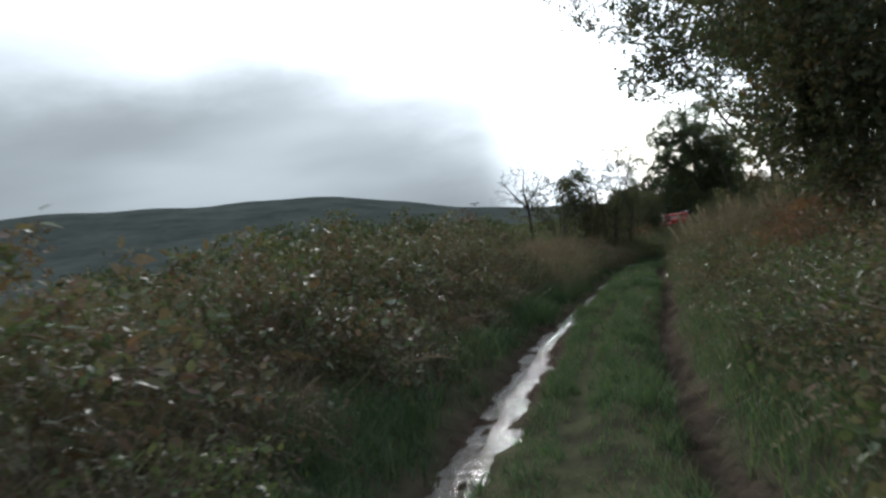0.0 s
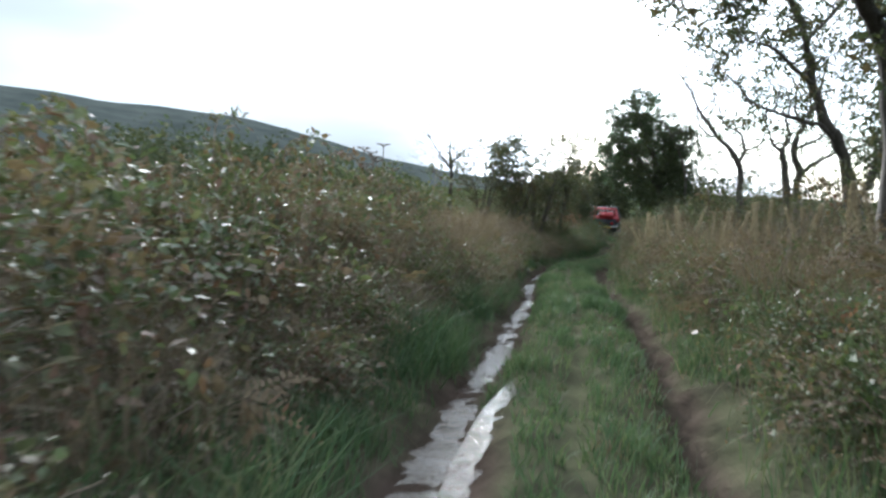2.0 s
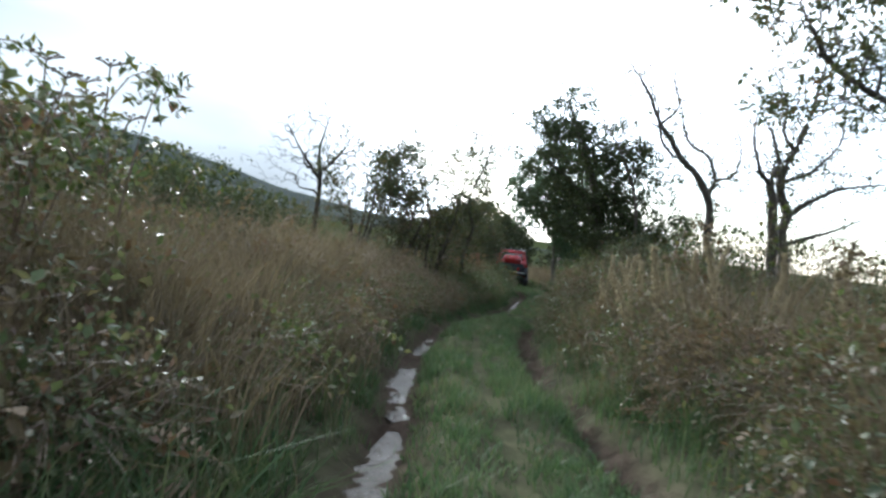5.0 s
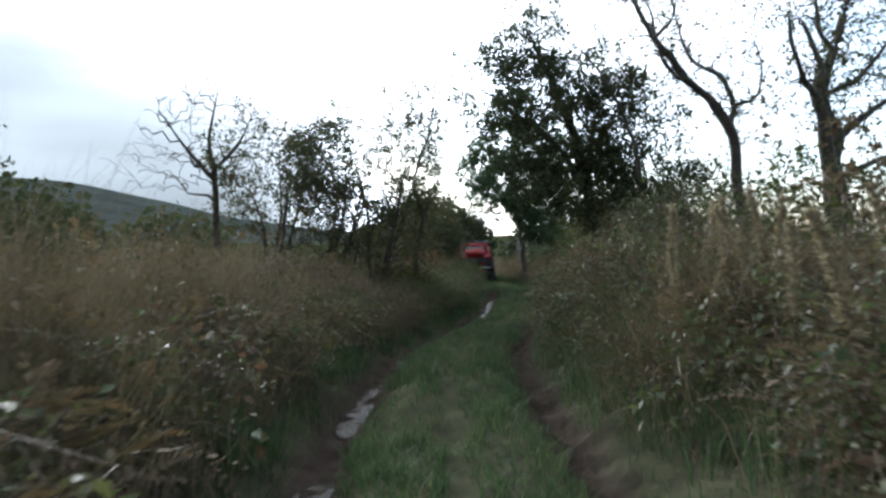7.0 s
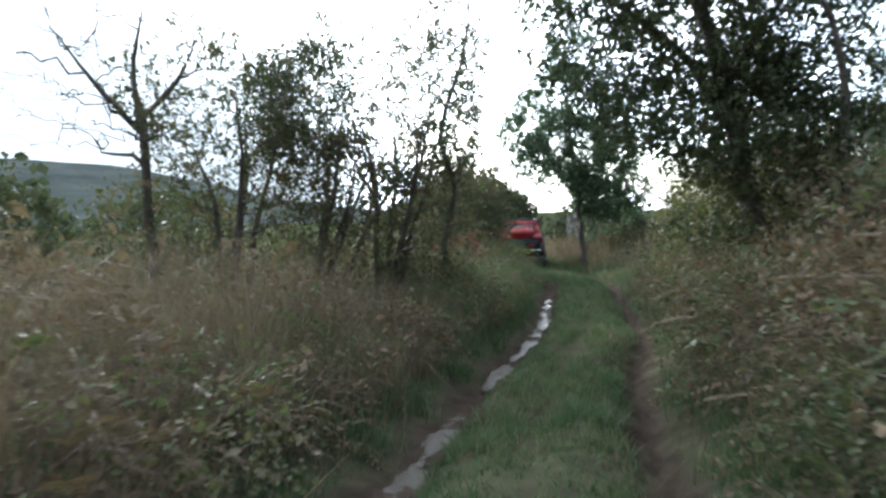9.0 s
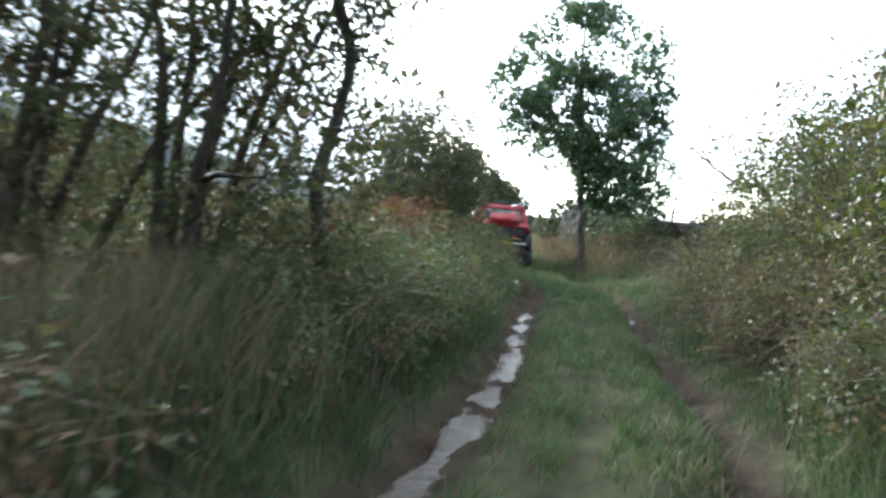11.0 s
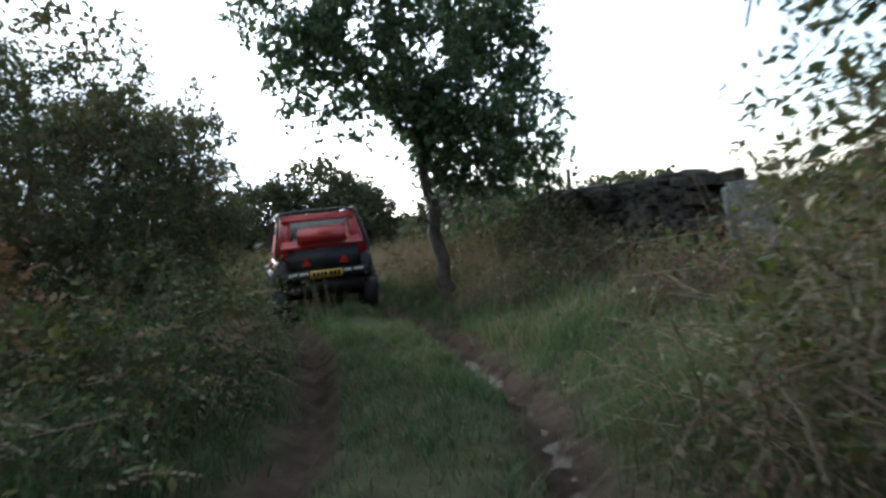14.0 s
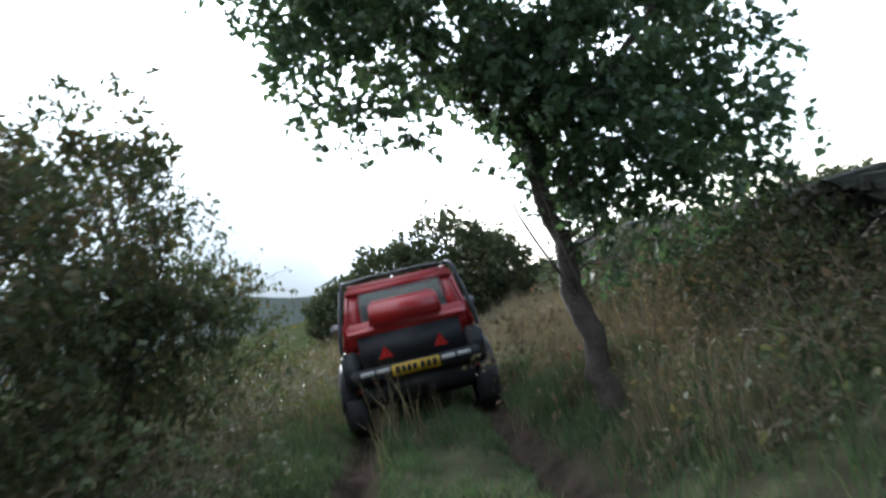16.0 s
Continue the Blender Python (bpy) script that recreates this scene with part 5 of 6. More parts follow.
tree("field_tree", "spreading leafy tree with a slim leaning trunk beside the lane",
     [([(16.05, 35.0, g(16.05, 35.0)), (16.04, 35.1, -0.8), (16.02, 35.25, 0.0), (15.98, 35.35, 0.9), (15.9, 35.4, 2.0), (15.8, 35.5, 3.4), (15.8, 35.5, 5.0)], [0.12, 0.09, 0.076, 0.068, 0.056, 0.038, 0.012]),
      ([(16.15, 35.25, 0.1), (16.6, 35.0, 0.9), (17.2, 34.8, 1.6)], [0.06, 0.045, 0.02]),
      ([(16.1, 35.3, 0.5), (15.5, 35.3, 1.2), (14.9, 35.3, 1.9)], [0.055, 0.04, 0.015]),
      ([(16.1, 35.1, -0.9), (15.9, 35.0, 0.0), (15.75, 34.9, 0.6)], [0.02, 0.015, 0.004]),
      ([(16.15, 35.1, -0.9), (15.75, 35.1, -0.1), (15.6, 35.1, 0.4)], [0.018, 0.012, 0.004])],
     [((16.0, 35.55, 2.1), (1.7, 1.7, 1.25)), ((17.2, 34.8, 0.85), (0.8, 0.75, 0.65)), ((14.85, 35.8, 1.75), (0.75, 0.8, 0.7)), ((15.4, 35.2, 0.95), (0.55, 0.55, 0.4)), ((16.6, 35.0, 0.65), (1.2, 1.0, 0.6)), ((15.9, 35.5, 3.5), (1.75, 1.6, 1.2)), ((14.6, 35.9, 2.6), (0.85, 0.8, 0.75)), ((17.4, 35.4, 2.7), (0.85, 0.8, 0.8)), ((15.85, 35.45, 4.9), (0.95, 0.9, 1.1)), ((16.0, 35.0, 1.7), (0.9, 0.7, 0.7)), ((17.0, 34.9, 0.35), (0.9, 0.8, 0.6)), ((17.3, 35.2, 1.8), (0.75, 0.75, 0.8)), ((16.75, 35.1, -0.05), (0.55, 0.6, 0.5)), ((17.5, 35.3, 0.1), (0.6, 0.6, 0.5)), ((16.5, 35.2, 1.3), (0.7, 0.6, 0.6))],
     2350, 44, 0.072, OAK, 39, 0.11, 0.6, wide=0.42)
bush("bramble_bush", "dark brambles against the wall", [((16.5, 32.8, -1.1), (0.8, 0.7, 0.5)), ((17.0, 34.0, -1.05), (0.8, 0.8, 0.55)), ((15.9, 33.6, -1.25), (0.45, 0.45, 0.35))], 9000, 0.04, THORN, 90, 18, 0.35, withered=0.2, straw=200)
for k, (x, y, w, t) in enumerate([(17.0, 32.6, 0.6, 0.6), (17.3, 33.7, 0.65, 0.72), (17.8, 34.9, 0.8, 1.1), (18.2, 36.1, 0.8, 1.15), (18.7, 37.4, 0.85, 1.2), (19.25, 39.0, 0.95, 1.2), (20.0, 41.0, 1.0, 1.2)]):
    bush("bramble_bush", "dark ivy and brambles grown over the wall", [((x, y, at(x, y, 0)[2] + t * 0.45), (w * 0.8, w, t * 0.6))], 6500 if k < 2 else 11000, 0.05, IVY, 380 + k, 16, 0.4, group="growth over the wall", gap=-0.05 if k < 2 else -0.9, withered=0.22 if k < 2 else 0.1, straw=260)
bush("undergrowth_clump", "dull green growth at the tree's foot", [((16.5, 35.8, -1.0), (0.9, 0.9, 0.5))], 4000, 0.05, BRACKEN, 91, 12, 0.35)

HIP = plain_material("rose_hip", (0.20, 0.012, 0.012), (0.34, 0.03, 0.022), 20.0, 80.0, 0.4)
for k, (x, y) in enumerate([(15.75, 30.75), (16.1, 30.55)]):
    z = at_level(x, y)
    ob = bush("briar", "low briar with red hips in the grass", [((x, y, z + 0.22), (0.28, 0.26, 0.26))], 1500, 0.036, NETTLE, 490 + k, 16, 0.3, group="briars by the gatepost", gap=-0.1, withered=0.2, straw=160)
    hips, _ = in_blobs([((x, y, z + 0.26), (0.28, 0.26, 0.26))], 22, np.random.default_rng(k + 3), 0.85, 0.2, 2.4, 5)
    soup = Soup()
    for c in hips - np.array(ob.location):
        limb(soup, [c + [0, 0, -0.012], c + [0, 0, -0.007], c + [0, 0, 0.007], c + [0, 0, 0.012]], [0.002, 0.011, 0.011, 0.002], 6)
    part("rose_hips", soup.mesh("rose_hips", HIP, True), HIP, ob, "small red hips")["kind"] = "stuff"

# far bushes: a rounded copse ahead, hedge trees in the fields
def far_bush(x, y, w, t, seed, label):
    p = at(x, y, 0)
    return bush("field_bush", label, [((x, y, p[2] + t * 0.4), (w, w, t * 0.6))], 16000 if y > 58 else 4500, 0.04 * w + (0.09 if y > 58 else 0.12), FAR_LEAF, seed, 6, 0.55 if y > 58 else 0.3, group="bushes in the fields", rough=0.2, spray=3, gap=-2.0, wide=0.5)


for k, (x, y, w, t) in enumerate([(23.3, 61.0, 2.7, 5.2), (25.8, 62.5, 2.2, 3.8), (20.6, 62.0, 2.6, 4.0), (18.3, 62.5, 2.0, 2.9)]):
    far_bush(x, y, w, t, 200 + k, "rounded dark bush of a far copse")
for k, (x, y, w, t) in enumerate([(-5.5, 30.5, 1.9, 3.3), (-2.6, 33.0, 2.2, 3.2), (0.6, 35.5, 2.0, 3.0), (-10, 34, 2.5, 3.2), (-16, 36, 3.0, 3.4), (-24, 34, 3.0, 3.4), (4.0, 42, 2.5, 2.8), (-4, 50, 3.2, 3.2), (-34, 38, 3.5, 3.6), (30, 46, 2.4, 1.9), (36, 40, 2.6, 1.8), (34, 30, 2.4, 1.6), (32, 22, 2.4, 1.8), (27, 52, 2.8, 2.4), (31, 58, 3.0, 2.8), (24, 22, 2.4, 1.8), (37, 52, 3.0, 2.4)]):
    far_bush(x, y, w, t, 220 + k, "dark hedge bush in the fields")


# long leafy canes arching out of the hedges
def cane(name, label, mat, group, leaf, seed):
    q = np.random.default_rng(seed)
    top = thing(name, label, "bramble", group=group)
    t = np.linspace(0, 1, 10)
    path = np.stack([0.75 * t**1.3, 0.06 * np.sin(4 * t), 1.15 * np.sin(t * 2.1)], -1)
    soup = Soup()
    limb(soup, path, np.linspace(0.006, 0.002, 10), 4)
    part("stem", soup.mesh("stem", STEM, True), STEM, top)
    k = np.repeat(np.linspace(0.2, 1.0, 20), 5)
    p = np.stack([np.interp(k, t, path[:, i]) for i in range(3)], -1)
    side = np.repeat(np.where(np.arange(20) % 2, 1.0, -1.0), 5)
    p += np.stack([q.normal(size=100) * 0.02, side * q.uniform(0.02, 0.09, 100), q.normal(size=100) * 0.02], -1)
    v, f = leaves(p, leaf, q, 1.2, np.stack([0 * side + 0.4, side, 0 * side], -1))
    part("leaf_spray", mesh_of("leaf_spray", v, f, mat), mat, top)["kind"] = "stuff"
    return top


q = np.random.default_rng(77)
for mat, label, leaf, spots in (
    (BRAMBLE, "arching green bramble cane on the hedge", 0.06, [(y, d, z) for y, d, z in zip(q.uniform(5, 15.5, 40), q.uniform(-3.4, -2.1, 40), q.uniform(-0.1, 0.5, 40))]),
    (YELLOWING, "arching yellow-green bramble cane on the hedge", 0.055, [(y, d, z) for y, d, z in zip(q.uniform(5.5, 15, 24), q.uniform(-3.4, -2.1, 24), q.uniform(0.0, 0.45, 24))] + [(y, d, z) for y, d, z in zip(q.uniform(15, 26.5, 16), q.uniform(2.1, 3.1, 16), q.uniform(0.0, 0.5, 16))]),
    (BRACKEN, "withered brown cane in the hedge", 0.06, [(y, d, z) for y, d, z in zip(q.uniform(4, 16, 18), q.uniform(-3.4, -2.3, 18), q.uniform(0.0, 0.4, 18))] + [(y, d, z) for y, d, z in zip(q.uniform(4, 18, 18), q.uniform(1.8, 3.4, 18), q.uniform(0.0, 0.3, 18))])):
    made = None
    for y, d, z in spots:
        m = Matrix.Translation(on_ground(y, d, z * 0.6 - 0.05)) @ pose(0, 0, 0, q.uniform(-14, 14), q.uniform(-14, 14), q.uniform(0, 360))
        if made is None:
            made = ob = cane("bramble_cane", label, mat, "loose canes in the hedges", leaf, 5)
            ob.matrix_basis = m
        else:
            ob = copy_thing(made, m)
        w = q.uniform(0.7, 1.15)
        ob.scale = (w, w, w)


# ---- the dry stone wall and its gatepost ----
def rough_block(seed, wild=0.13):
    """An uneven block of stone, one metre each way."""
    q = random.Random(seed)
    bm = bmesh.new()
    bmesh.ops.create_cube(bm, size=1.0)
    bmesh.ops.bevel(bm, geom=list(bm.edges), offset=0.13, segments=1, affect="EDGES")
    for v in bm.verts:
        v.co += Vector((q.uniform(-wild, wild), q.uniform(-wild, wild), q.uniform(-wild, wild))) * 0.6
    me = bpy.data.meshes.new("stone")
    bm.to_mesh(me)
    bm.free()
    me.materials.append(STONE)
    return me


def build_wall():
    q = random.Random(5)
    blocks = [rough_block(k) for k in range(10)]
    line = [Vector((17.0, 31.45)), Vector((18.0, 33.4)), Vector((18.75, 36.2)), Vector((20.4, 41.0)), Vector((23.0, 48.0))]
    wall = thing("stone_wall", "old dark dry stone wall with an uneven broken top", "wall", at(18.0, 33.4, 0), kind="structure")
    base = Vector(wall.location)
    joined = Soup()
    count, run = 0, 0.0
    for a, b in zip(line, line[1:]):
        length = (b - a).length
        way = (b - a) / length
        turn = math.atan2(way.y, way.x)
        s = 0.0
        while s < length:
            w = q.uniform(0.13, 0.27) if run + s < 5 else q.uniform(0.18, 0.38)
            mid = a + way * (s + w / 2)
            ground = float(height(mid.x, mid.y)) - 0.06
            top = -0.24 if run + s < 2.2 else (-0.27 if run + s < 9 else -0.2)
            top += 0.06 * math.sin((run + s) * 2.1) + q.uniform(-0.07, 0.07)
            z = ground
            while z < top:
                h = q.uniform(0.06, 0.13) if run + s < 5 else q.uniform(0.08, 0.17)
                # two leaves of stones where the wall is seen end on, one further off
                leaf_offsets = (-0.125, 0.125) if run + s < 1.6 else (0.0,)
                for off in leaf_offsets:
                    shift = q.uniform(-0.12, 0.12)
                    deep = (0.46 if len(leaf_offsets) == 1 else 0.27) + q.uniform(-0.05, 0.05)
                    lift = q.uniform(-0.03, 0.03) if off else 0.0
                    m = Matrix.Translation((mid.x + way.x * shift - way.y * off - base.x, mid.y + way.y * shift + way.x * off - base.y, z + h / 2 + lift - base.z)) @ pose(0, 0, 0, q.uniform(-5, 5), q.uniform(-5, 5), math.degrees(turn) + q.uniform(-8, 8)) @ Matrix.Diagonal((w * 1.12, deep, h * 1.15, 1))
                    me = q.choice(blocks)
                    if count < 290:
                        ob = new("stone", me)
                        ob.parent = wall
                        ob.matrix_basis = m
                    else:
                        co = np.array([m @ v.co for v in me.vertices])
                        tris = [[p.vertices[0], p.vertices[k], p.vertices[k + 1]] for p in me.polygons for k in range(1, len(p.vertices) - 1)]
                        joined.add(co, tris)
                    count += 1
                z += h
            s += w
        run += length
    part("far_stones", joined.mesh("far_stones", STONE), STONE, wall)["kind"] = "stuff"


def gatepost():
    bm = bmesh.new()
    bmesh.ops.create_cube(bm, size=1.0)
    bmesh.ops.scale(bm, vec=(0.37, 0.22, 1.0), verts=bm.verts)
    bmesh.ops.bevel(bm, geom=list(bm.edges), offset=0.04, segments=2, affect="EDGES")
    bmesh.ops.subdivide_edges(bm, edges=list(bm.edges), cuts=3, use_grid_fill=True)
    for v in bm.verts:
        k = noise.noise(v.co * 4) * 0.025 + noise.noise(v.co * 13) * 0.008
        v.co += v.co.normalized() * k
    me = bpy.data.meshes.new("stone_gatepost")
    bm.to_mesh(me)
    bm.free()
    me.materials.append(POST_STONE)
    ob = new("stone_gatepost", me)
    p = at(16.9, 31.03, 0.36)
    ob.matrix_world = Matrix.Translation(p) @ pose(0, 0, 0, 2, -3, -38)
    tagged(ob, "pale weathered stone gatepost at the wall's end", "gatepost")


def fence_post(x, y, tall, seed):
    q = random.Random(seed)
    bm = bmesh.new()
    bmesh.ops.create_cone(bm, cap_ends=True, segments=9, radius1=0.045, radius2=0.038, depth=tall)
    for v in bm.verts:
        v.co += Vector((q.uniform(-1, 1), q.uniform(-1, 1), q.uniform(-2, 2))) * 0.004
    me = bpy.data.meshes.new("fence_post")
    bm.to_mesh(me)
    bm.free()
    me.materials.append(WOOD)
    ob = new("fence_post", me)
    ob.matrix_world = Matrix.Translation(at(x, y, tall / 2 - 0.05)) @ pose(0, 0, 0, q.uniform(-3, 3), q.uniform(-3, 3), 0)
    tagged(ob, "weathered round wooden fence post behind the wall", "fence post", "fence posts behind the wall")


def field_stone(x, y, size, seed):
    """A half-buried stone, fallen from the wall."""
    ob = new("field_stone", rough_block(seed, 0.2))
    ob.matrix_world = Matrix.Translation(at(x, y, size * 0.12)) @ pose(0, 0, 0, seed * 17 % 20 - 10, seed * 11 % 16 - 8, seed * 47 % 360) @ Matrix.Diagonal((size, size * 0.75, size * 0.5, 1))
    tagged(ob, "dark half-buried stone in the grass below the wall", "stone", "loose stones below the wall")


for seed, (x, y, size) in enumerate([(16.2, 31.75, 0.26), (16.5, 31.9, 0.2)]):
    field_stone(x, y, size, 40 + seed)
fence_post(19.2, 36.1, 1.6, 1)
fence_post(23.3, 44.5, 1.55, 2)
gatepost()
build_wall()


# ---- the red off-road car on the track ahead ----
RED = plain_material("red_paint", (0.30, 0.011, 0.015), (0.42, 0.018, 0.022), 2.0, 25.0, 0.36, relief=0.06, relief_size=0.002, coat=0.35)
BLACK = plain_material("black_plastic", (0.010, 0.011, 0.016), (0.028, 0.03, 0.038), 6.0, 60.0, 0.55, relief=0.2, relief_size=0.003)
RUBBER = plain_material("muddy_rubber", (0.012, 0.012, 0.012), (0.04, 0.034, 0.028), 8.0, 50.0, 0.8, relief=0.4, relief_size=0.006)
STEEL = plain_material("grey_steel", (0.10, 0.10, 0.105), (0.22, 0.22, 0.23), 6.0, 50.0, 0.5, metal=0.6)
PALE = plain_material("white_reflector", (0.45, 0.45, 0.46), (0.62, 0.62, 0.62), 12.0, 80.0, 0.3)
YELLOW = plain_material("yellow_plate", (0.50, 0.31, 0.015), (0.62, 0.40, 0.03), 8.0, 60.0, 0.4, relief=0.02)
INK = plain_material("plate_ink", (0.008, 0.008, 0.008), (0.016, 0.016, 0.016), 8.0, 60.0, 0.5, relief=0.0)
LENS = plain_material("red_reflector", (0.38, 0.012, 0.012), (0.5, 0.02, 0.02), 30.0, 120.0, 0.25, relief=0.1)
CLOTH = plain_material("seat_cloth", (0.02, 0.02, 0.024), (0.05, 0.05, 0.058), 12.0, 90.0, 0.9)


def glass_material():
    m, t, s, out = material("car_glass")
    s.inputs["Base Color"].default_value = (0.72, 0.80, 0.82, 1)
    s.inputs["Roughness"].default_value = 0.04
    s.inputs["Transmission Weight"].default_value = 0.85
    s.inputs["IOR"].default_value = 1.1
    dirt = noise_node(t, place_of(t), 5.0, 5.0)
    link(t, math_node(t, "MULTIPLY", span(t, dirt, 0.45, 0.8), 0.35), s.inputs["Roughness"])
    return m


GLASS = glass_material()


def box(x0, x1, y0, y1, z0, z1, soft=0.02, steps=2, taper=None):
    """A bevelled box; taper(co) may move its corners first."""
    bm = bmesh.new()
    bmesh.ops.create_cube(bm, size=1.0)
    for v in bm.verts:
        v.co = Vector(((x0 + x1) / 2 + v.co.x * (x1 - x0), (y0 + y1) / 2 + v.co.y * (y1 - y0), (z0 + z1) / 2 + v.co.z * (z1 - z0)))
        if taper:
            v.co = taper(v.co)
    bmesh.ops.bevel(bm, geom=list(bm.edges), offset=soft, segments=steps, affect="EDGES", clamp_overlap=True)
    for f in bm.faces:
        f.smooth = True
    return bm


def tube(pts, radius, sides=8):
    soup = Soup()
    limb(soup, pts, [radius] * len(pts), sides)
    return soup


def wheel(parent, x, y, radius=0.38, wide=0.26):
    tyre = bmesh.new()
    prof = [(-wide / 2, radius * 0.62), (-wide / 2, radius * 0.9), (-wide * 0.4, radius), (wide * 0.4, radius), (wide / 2, radius * 0.9), (wide / 2, radius * 0.62)]
    n = 36
    rings = []
    for k in range(n):
        a = 2 * math.pi * k / n
        knob = 0.985 if k % 2 else 1.015
        rings.append([tyre.verts.new((px, math.cos(a) * pr * (knob if pr > radius * 0.95 else 1), math.sin(a) * pr * (knob if pr > radius * 0.95 else 1))) for px, pr in prof])
    for k in range(n):
        for j in range(len(prof) - 1):
            tyre.faces.new((rings[k][j], rings[k][j + 1], rings[(k + 1) % n][j + 1], rings[(k + 1) % n][j]))
    ob = part("wheel", tyre, RUBBER, parent, "chunky muddy off-road tyre")
    ob.location = (x, y, radius)
    rim = bmesh.new()
    bmesh.ops.create_cone(rim, cap_ends=True, segments=24, radius1=radius * 0.63, radius2=radius * 0.56, depth=wide * 0.8, matrix=pose(0, 0, 0, 0, 90, 0))
    part("rim", rim, STEEL, ob)
    hub = bmesh.new()
    bmesh.ops.create_cone(hub, cap_ends=True, segments=16, radius1=0.07, radius2=0.05, depth=wide * 1.02, matrix=pose(0, 0, 0, 0, 90, 0))
    part("hub", hub, BLACK, ob)


def arch(parent, x, y, side):
    """A black flare over a wheel."""
    bm = bmesh.new()
    rows = []
    for k in range(11):
        a = math.pi * (k / 10)
        c, s = math.cos(a) * 0.47, math.sin(a) * 0.44 + 0.36
        rows.append([bm.verts.new((x - side * 0.16, y + c * 0.98, s)), bm.verts.new((x + side * 0.10, y + c * 0.98, s - 0.01)), bm.verts.new((x + side * 0.13, y + c * 0.96, s - 0.07)), bm.verts.new((x + side * 0.11, y + c * 0.9, s - 0.09))])
    for k in range(10):
        for j in range(3):
            bm.faces.new((rows[k][j], rows[k][j + 1], rows[k + 1][j + 1], rows[k + 1][j]))
    bmesh.ops.solidify(bm, geom=list(bm.faces), thickness=0.015)
    for f in bm.faces:
        f.smooth = True
    part("wheel_arch", bm, BLACK, parent, "bulging black wheel arch")


def red_car(m):
    car = thing("off_road_car", "muddy red three-door off-road car with black arches and a roof cage", "car", kind="")
    car.matrix_world = m

    def tumble(co):
        k = max(0.0, (co.z - 0.95) / 0.67)
        x = co.x * (1 - 0.20 * k)
        y = co.y + (0.20 * k if co.y < 1 else -0.45 * k)
        return Vector((x, y, co.z))

    part("tub", box(-0.74, 0.74, 0.03, 3.35, 0.48, 0.97, 0.05), RED, car)
    part("cab_side", box(-0.745, -0.66, 0.04, 2.35, 0.93, 1.62, 0.03, 2, tumble), RED, car)
    part("cab_side", box(0.66, 0.745, 0.04, 2.35, 0.93, 1.62, 0.03, 2, tumble), RED, car)
    part("roof", box(-0.60, 0.60, 0.23, 1.92, 1.57, 1.645, 0.035, 3), RED, car)
    part("rear_header", box(-0.60, 0.60, 0.19, 0.30, 1.50, 1.60, 0.02), RED, car)
    for x0, x1 in ((-0.70, -0.52), (0.52, 0.70)):
        part("rear_pillar", box(x0, x1, 0.03, 0.10, 0.95, 1.56, 0.02, 2, tumble), RED, car)
    part("tailgate_top", box(-0.66, 0.66, 0.0, 0.12, 0.93, 1.22, 0.03), RED, car)
    part("rear_ledge", box(-0.67, 0.67, -0.09, 0.06, 1.07, 1.165, 0.03, 3, lambda co: Vector((co.x * (0.95 if co.y < 0 else 1), co.y + (0.07 if co.z > 1.1 and co.y < 0 else 0), co.z))), RED, car)
    part("rear_window", box(-0.53, 0.53, 0.125, 0.14, 1.20, 1.53, 0.004, 1, lambda co: co + Vector((-0.07 * co.x / 0.53 * (co.z - 1.2) / 0.33, 0.12 * (co.z - 1.2), 0))), GLASS, car)
    hump = box(-0.40, 0.40, -0.13, 0.12, 1.13, 1.42, 0.035, 4, lambda co: Vector((co.x * (0.93 if co.z > 1.3 else 1), co.y + (0.06 if co.z > 1.3 and co.y < 0 else 0), co.z)))
    part("spare_wheel_cover", hump, RED, car, "rounded red cover over the spare wheel")
    part("tailgate_panel", box(-0.56, 0.56, -0.04, 0.05, 0.70, 1.085, 0.02), BLACK, car, "dark mud-stained lower tailgate")
    for x in (-0.29, 0.31):
        bm = bmesh.new()
        low = [bm.verts.new(p) for p in ((x - 0.08, -0.055, 0.80), (x + 0.08, -0.055, 0.80), (x, -0.055, 0.935))]
        high = [bm.verts.new(p) for p in ((x - 0.08, -0.035, 0.80), (x + 0.08, -0.035, 0.80), (x, -0.035, 0.935))]
        bm.faces.new(low), bm.faces.new(high[::-1])
        for k in range(3):
            bm.faces.new((low[k], high[k], high[(k + 1) % 3], low[(k + 1) % 3]))
        part("triangle_reflector", bm, LENS, car, "red triangular reflector")
    part("bumper", box(-0.70, 0.70, -0.10, 0.05, 0.575, 0.725, 0.02), BLACK, car)
    plate = part("number_plate", box(-0.26, 0.26, -0.122, -0.108, 0.595, 0.715, 0.006), YELLOW, car, "yellow number plate")
    for x in (-0.20, -0.135, -0.075, -0.015, 0.07, 0.135, 0.20):
        part("plate_bar", box(x - 0.022, x + 0.022, -0.126, -0.121, 0.62, 0.692, 0.003, 1), INK, plate)
    for x0, x1 in ((-0.60, -0.45), (-0.43, -0.28), (0.28, 0.43), (0.45, 0.60)):
        part("light_strip", box(x0, x1, -0.116, -0.09, 0.65, 0.70, 0.008), PALE, car, "pale lamp strip in the bumper")
    for x0, x1 in ((-0.78, -0.55), (0.55, 0.78)):
        part("rear_corner", box(x0, x1, -0.02, 0.2, 0.52, 0.93, 0.04, 3), BLACK, car, "black rear corner guard")
    part("under_panel", box(-0.62, 0.62, 0.02, 0.20, 0.34, 0.58, 0.02), BLACK, car)
    part("chassis", box(-0.42, 0.42, 0.15, 3.3, 0.34, 0.50, 0.03), BLACK, car)
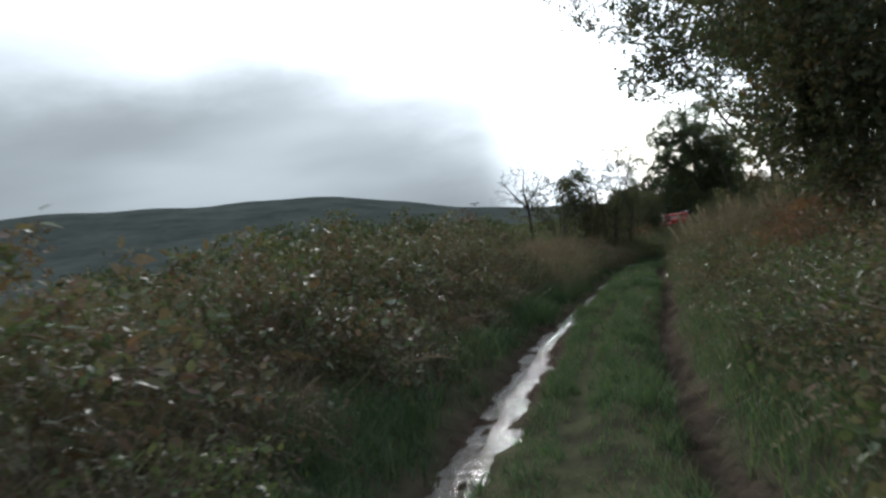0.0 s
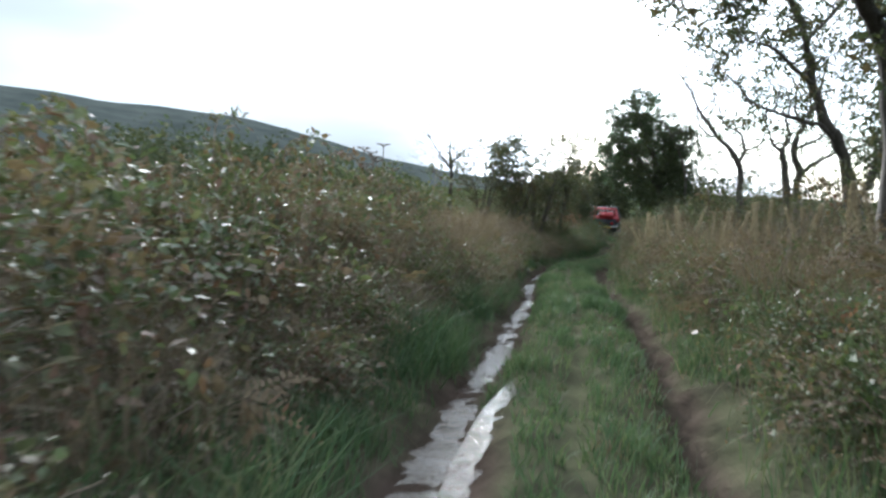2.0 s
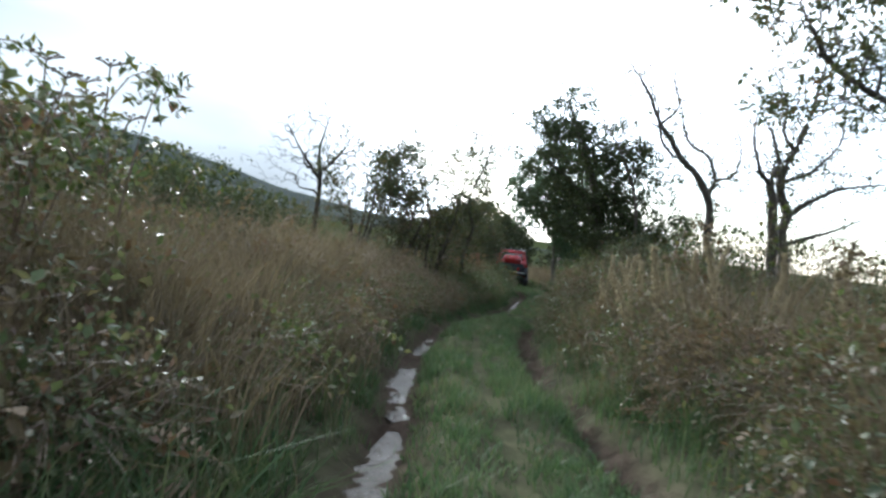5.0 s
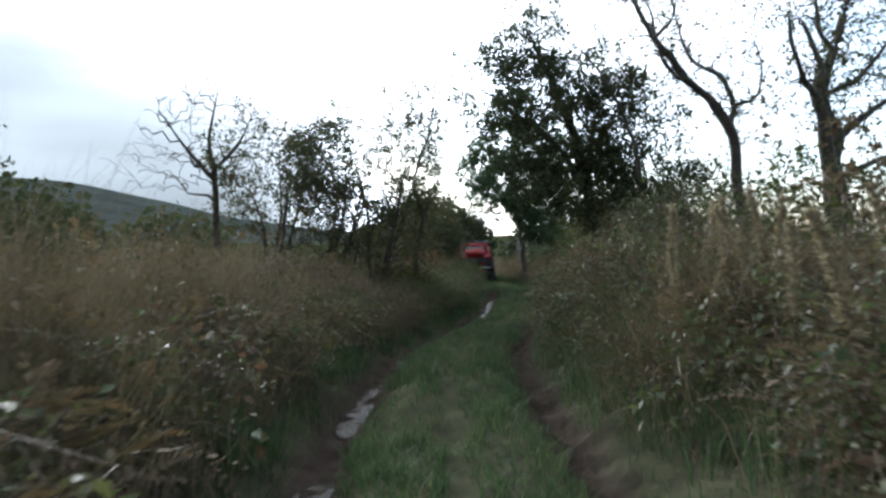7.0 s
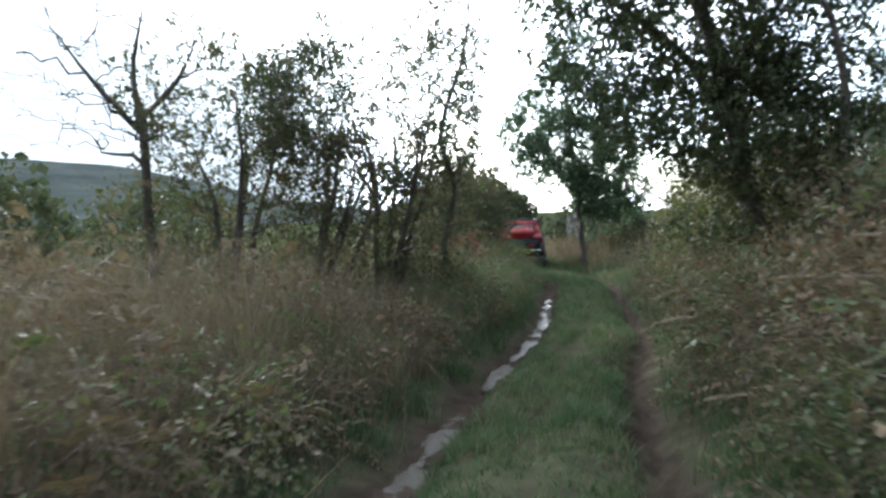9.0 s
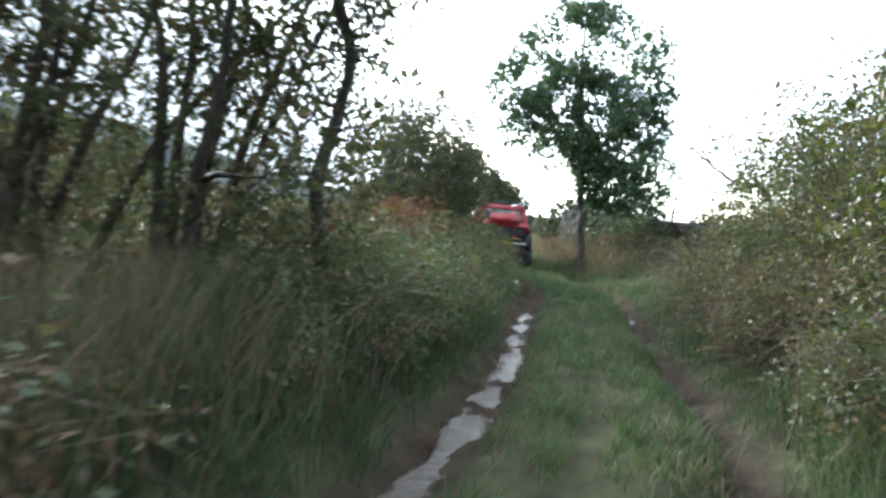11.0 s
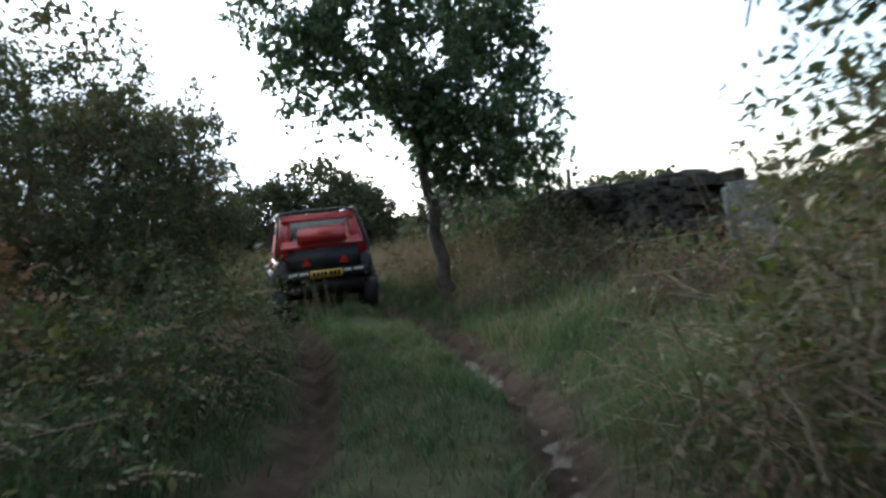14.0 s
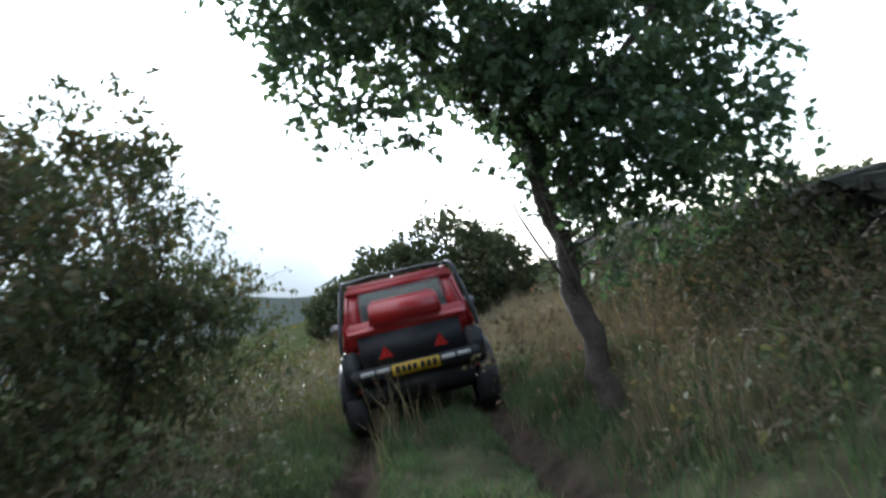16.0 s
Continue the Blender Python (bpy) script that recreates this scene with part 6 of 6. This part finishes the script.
    part("axle", tube([(-0.66, 0.62, 0.36), (0, 0.62, 0.33), (0.66, 0.62, 0.36)], 0.05).mesh("axle", BLACK, True), BLACK, car)
    part("tow_ball", tube([(0.0, 0.0, 0.44), (0.0, -0.12, 0.44), (0.0, -0.16, 0.50)], 0.022).mesh("tow_ball", STEEL, True), STEEL, car)
    part("exhaust", tube([(-0.42, 0.3, 0.42), (-0.44, 0.0, 0.40), (-0.44, -0.06, 0.39)], 0.025).mesh("exhaust", STEEL, True), STEEL, car)
    for x, side in ((-0.75, -1), (0.75, 1)):
        for y in (0.62, 2.82):
            wheel(car, x, y)
            arch(car, x, y, side)
        bar = np.array([(0.75, 0.02, 0.93), (0.745, 0.03, 1.08), (0.64, 0.17, 1.60), (0.615, 0.23, 1.67), (0.61, 0.40, 1.69), (0.61, 1.85, 1.69), (0.68, 2.05, 1.62), (0.76, 2.5, 1.06)]) * (side, 1, 1)
        part("cage_bar", tube(bar, 0.022).mesh("cage_bar", BLACK, True), BLACK, car, "black external cage tube")
        part("side_window", box(side * 0.655 - 0.004, side * 0.655 + 0.004, 0.5, 2.0, 1.06, 1.5, 0.003, 1, lambda co: co + Vector((-side * 0.11 * (co.z - 1.28), 0.0, 0))), GLASS, car)
        mirror = part("door_mirror", box(side * 0.93 - 0.09, side * 0.93 + 0.09, 2.0, 2.08, 1.10, 1.25, 0.03), STEEL, car, "grey door mirror")
        part("mirror_arm", tube([(side * 0.72, 2.06, 1.08), (side * 0.86, 2.05, 1.14)], 0.015).mesh("mirror_arm", BLACK), BLACK, mirror)
        part("mudflap", box(side * 0.72 - 0.11, side * 0.72 + 0.11, 0.16, 0.17, 0.2, 0.5, 0.004, 1), BLACK, car)
        part("seat", box(side * 0.3 - 0.2, side * 0.3 + 0.2, 1.25, 1.38, 0.8, 1.38, 0.06, 3), CLOTH, car)
    part("cage_bar", tube([(-0.615, 0.23, 1.67), (-0.3, 0.22, 1.69), (0.3, 0.22, 1.69), (0.615, 0.23, 1.67)], 0.02).mesh("cage_bar", BLACK, True), BLACK, car)
    part("windscreen", box(-0.6, 0.6, 2.1, 2.11, 1.0, 1.55, 0.004, 1, lambda co: co + Vector((-0.1 * co.x / 0.6 * (co.z - 1.0) / 0.55, -0.6 * (co.z - 1.0), 0))), GLASS, car)
    part("bonnet", box(-0.68, 0.68, 2.2, 3.38, 0.94, 1.04, 0.04, 3), RED, car)
    part("mud_guard", box(-0.70, 0.70, 0.95, 2.4, 0.44, 0.60, 0.04), BLACK, car)
    part("front_bumper", box(-0.72, 0.72, 3.33, 3.48, 0.5, 0.68, 0.03), BLACK, car)
    for ob in car.children:
        if not ob.name.startswith(("wheel", "axle", "mudflap")) or ob.name.startswith("wheel_arch"):
            ob.location.z += 0.09
    return car


CAR_X, CAR_Y = 15.22, 37.55
car_level = float(np.mean([np.interp(y, LEVEL_Y, LEVEL_Z) for y in (38.2, 40.3)])) - 0.09
red_car(Matrix.Translation((CAR_X, CAR_Y, car_level)) @ pose(0, 0, 0, -1.2, 0, -12))
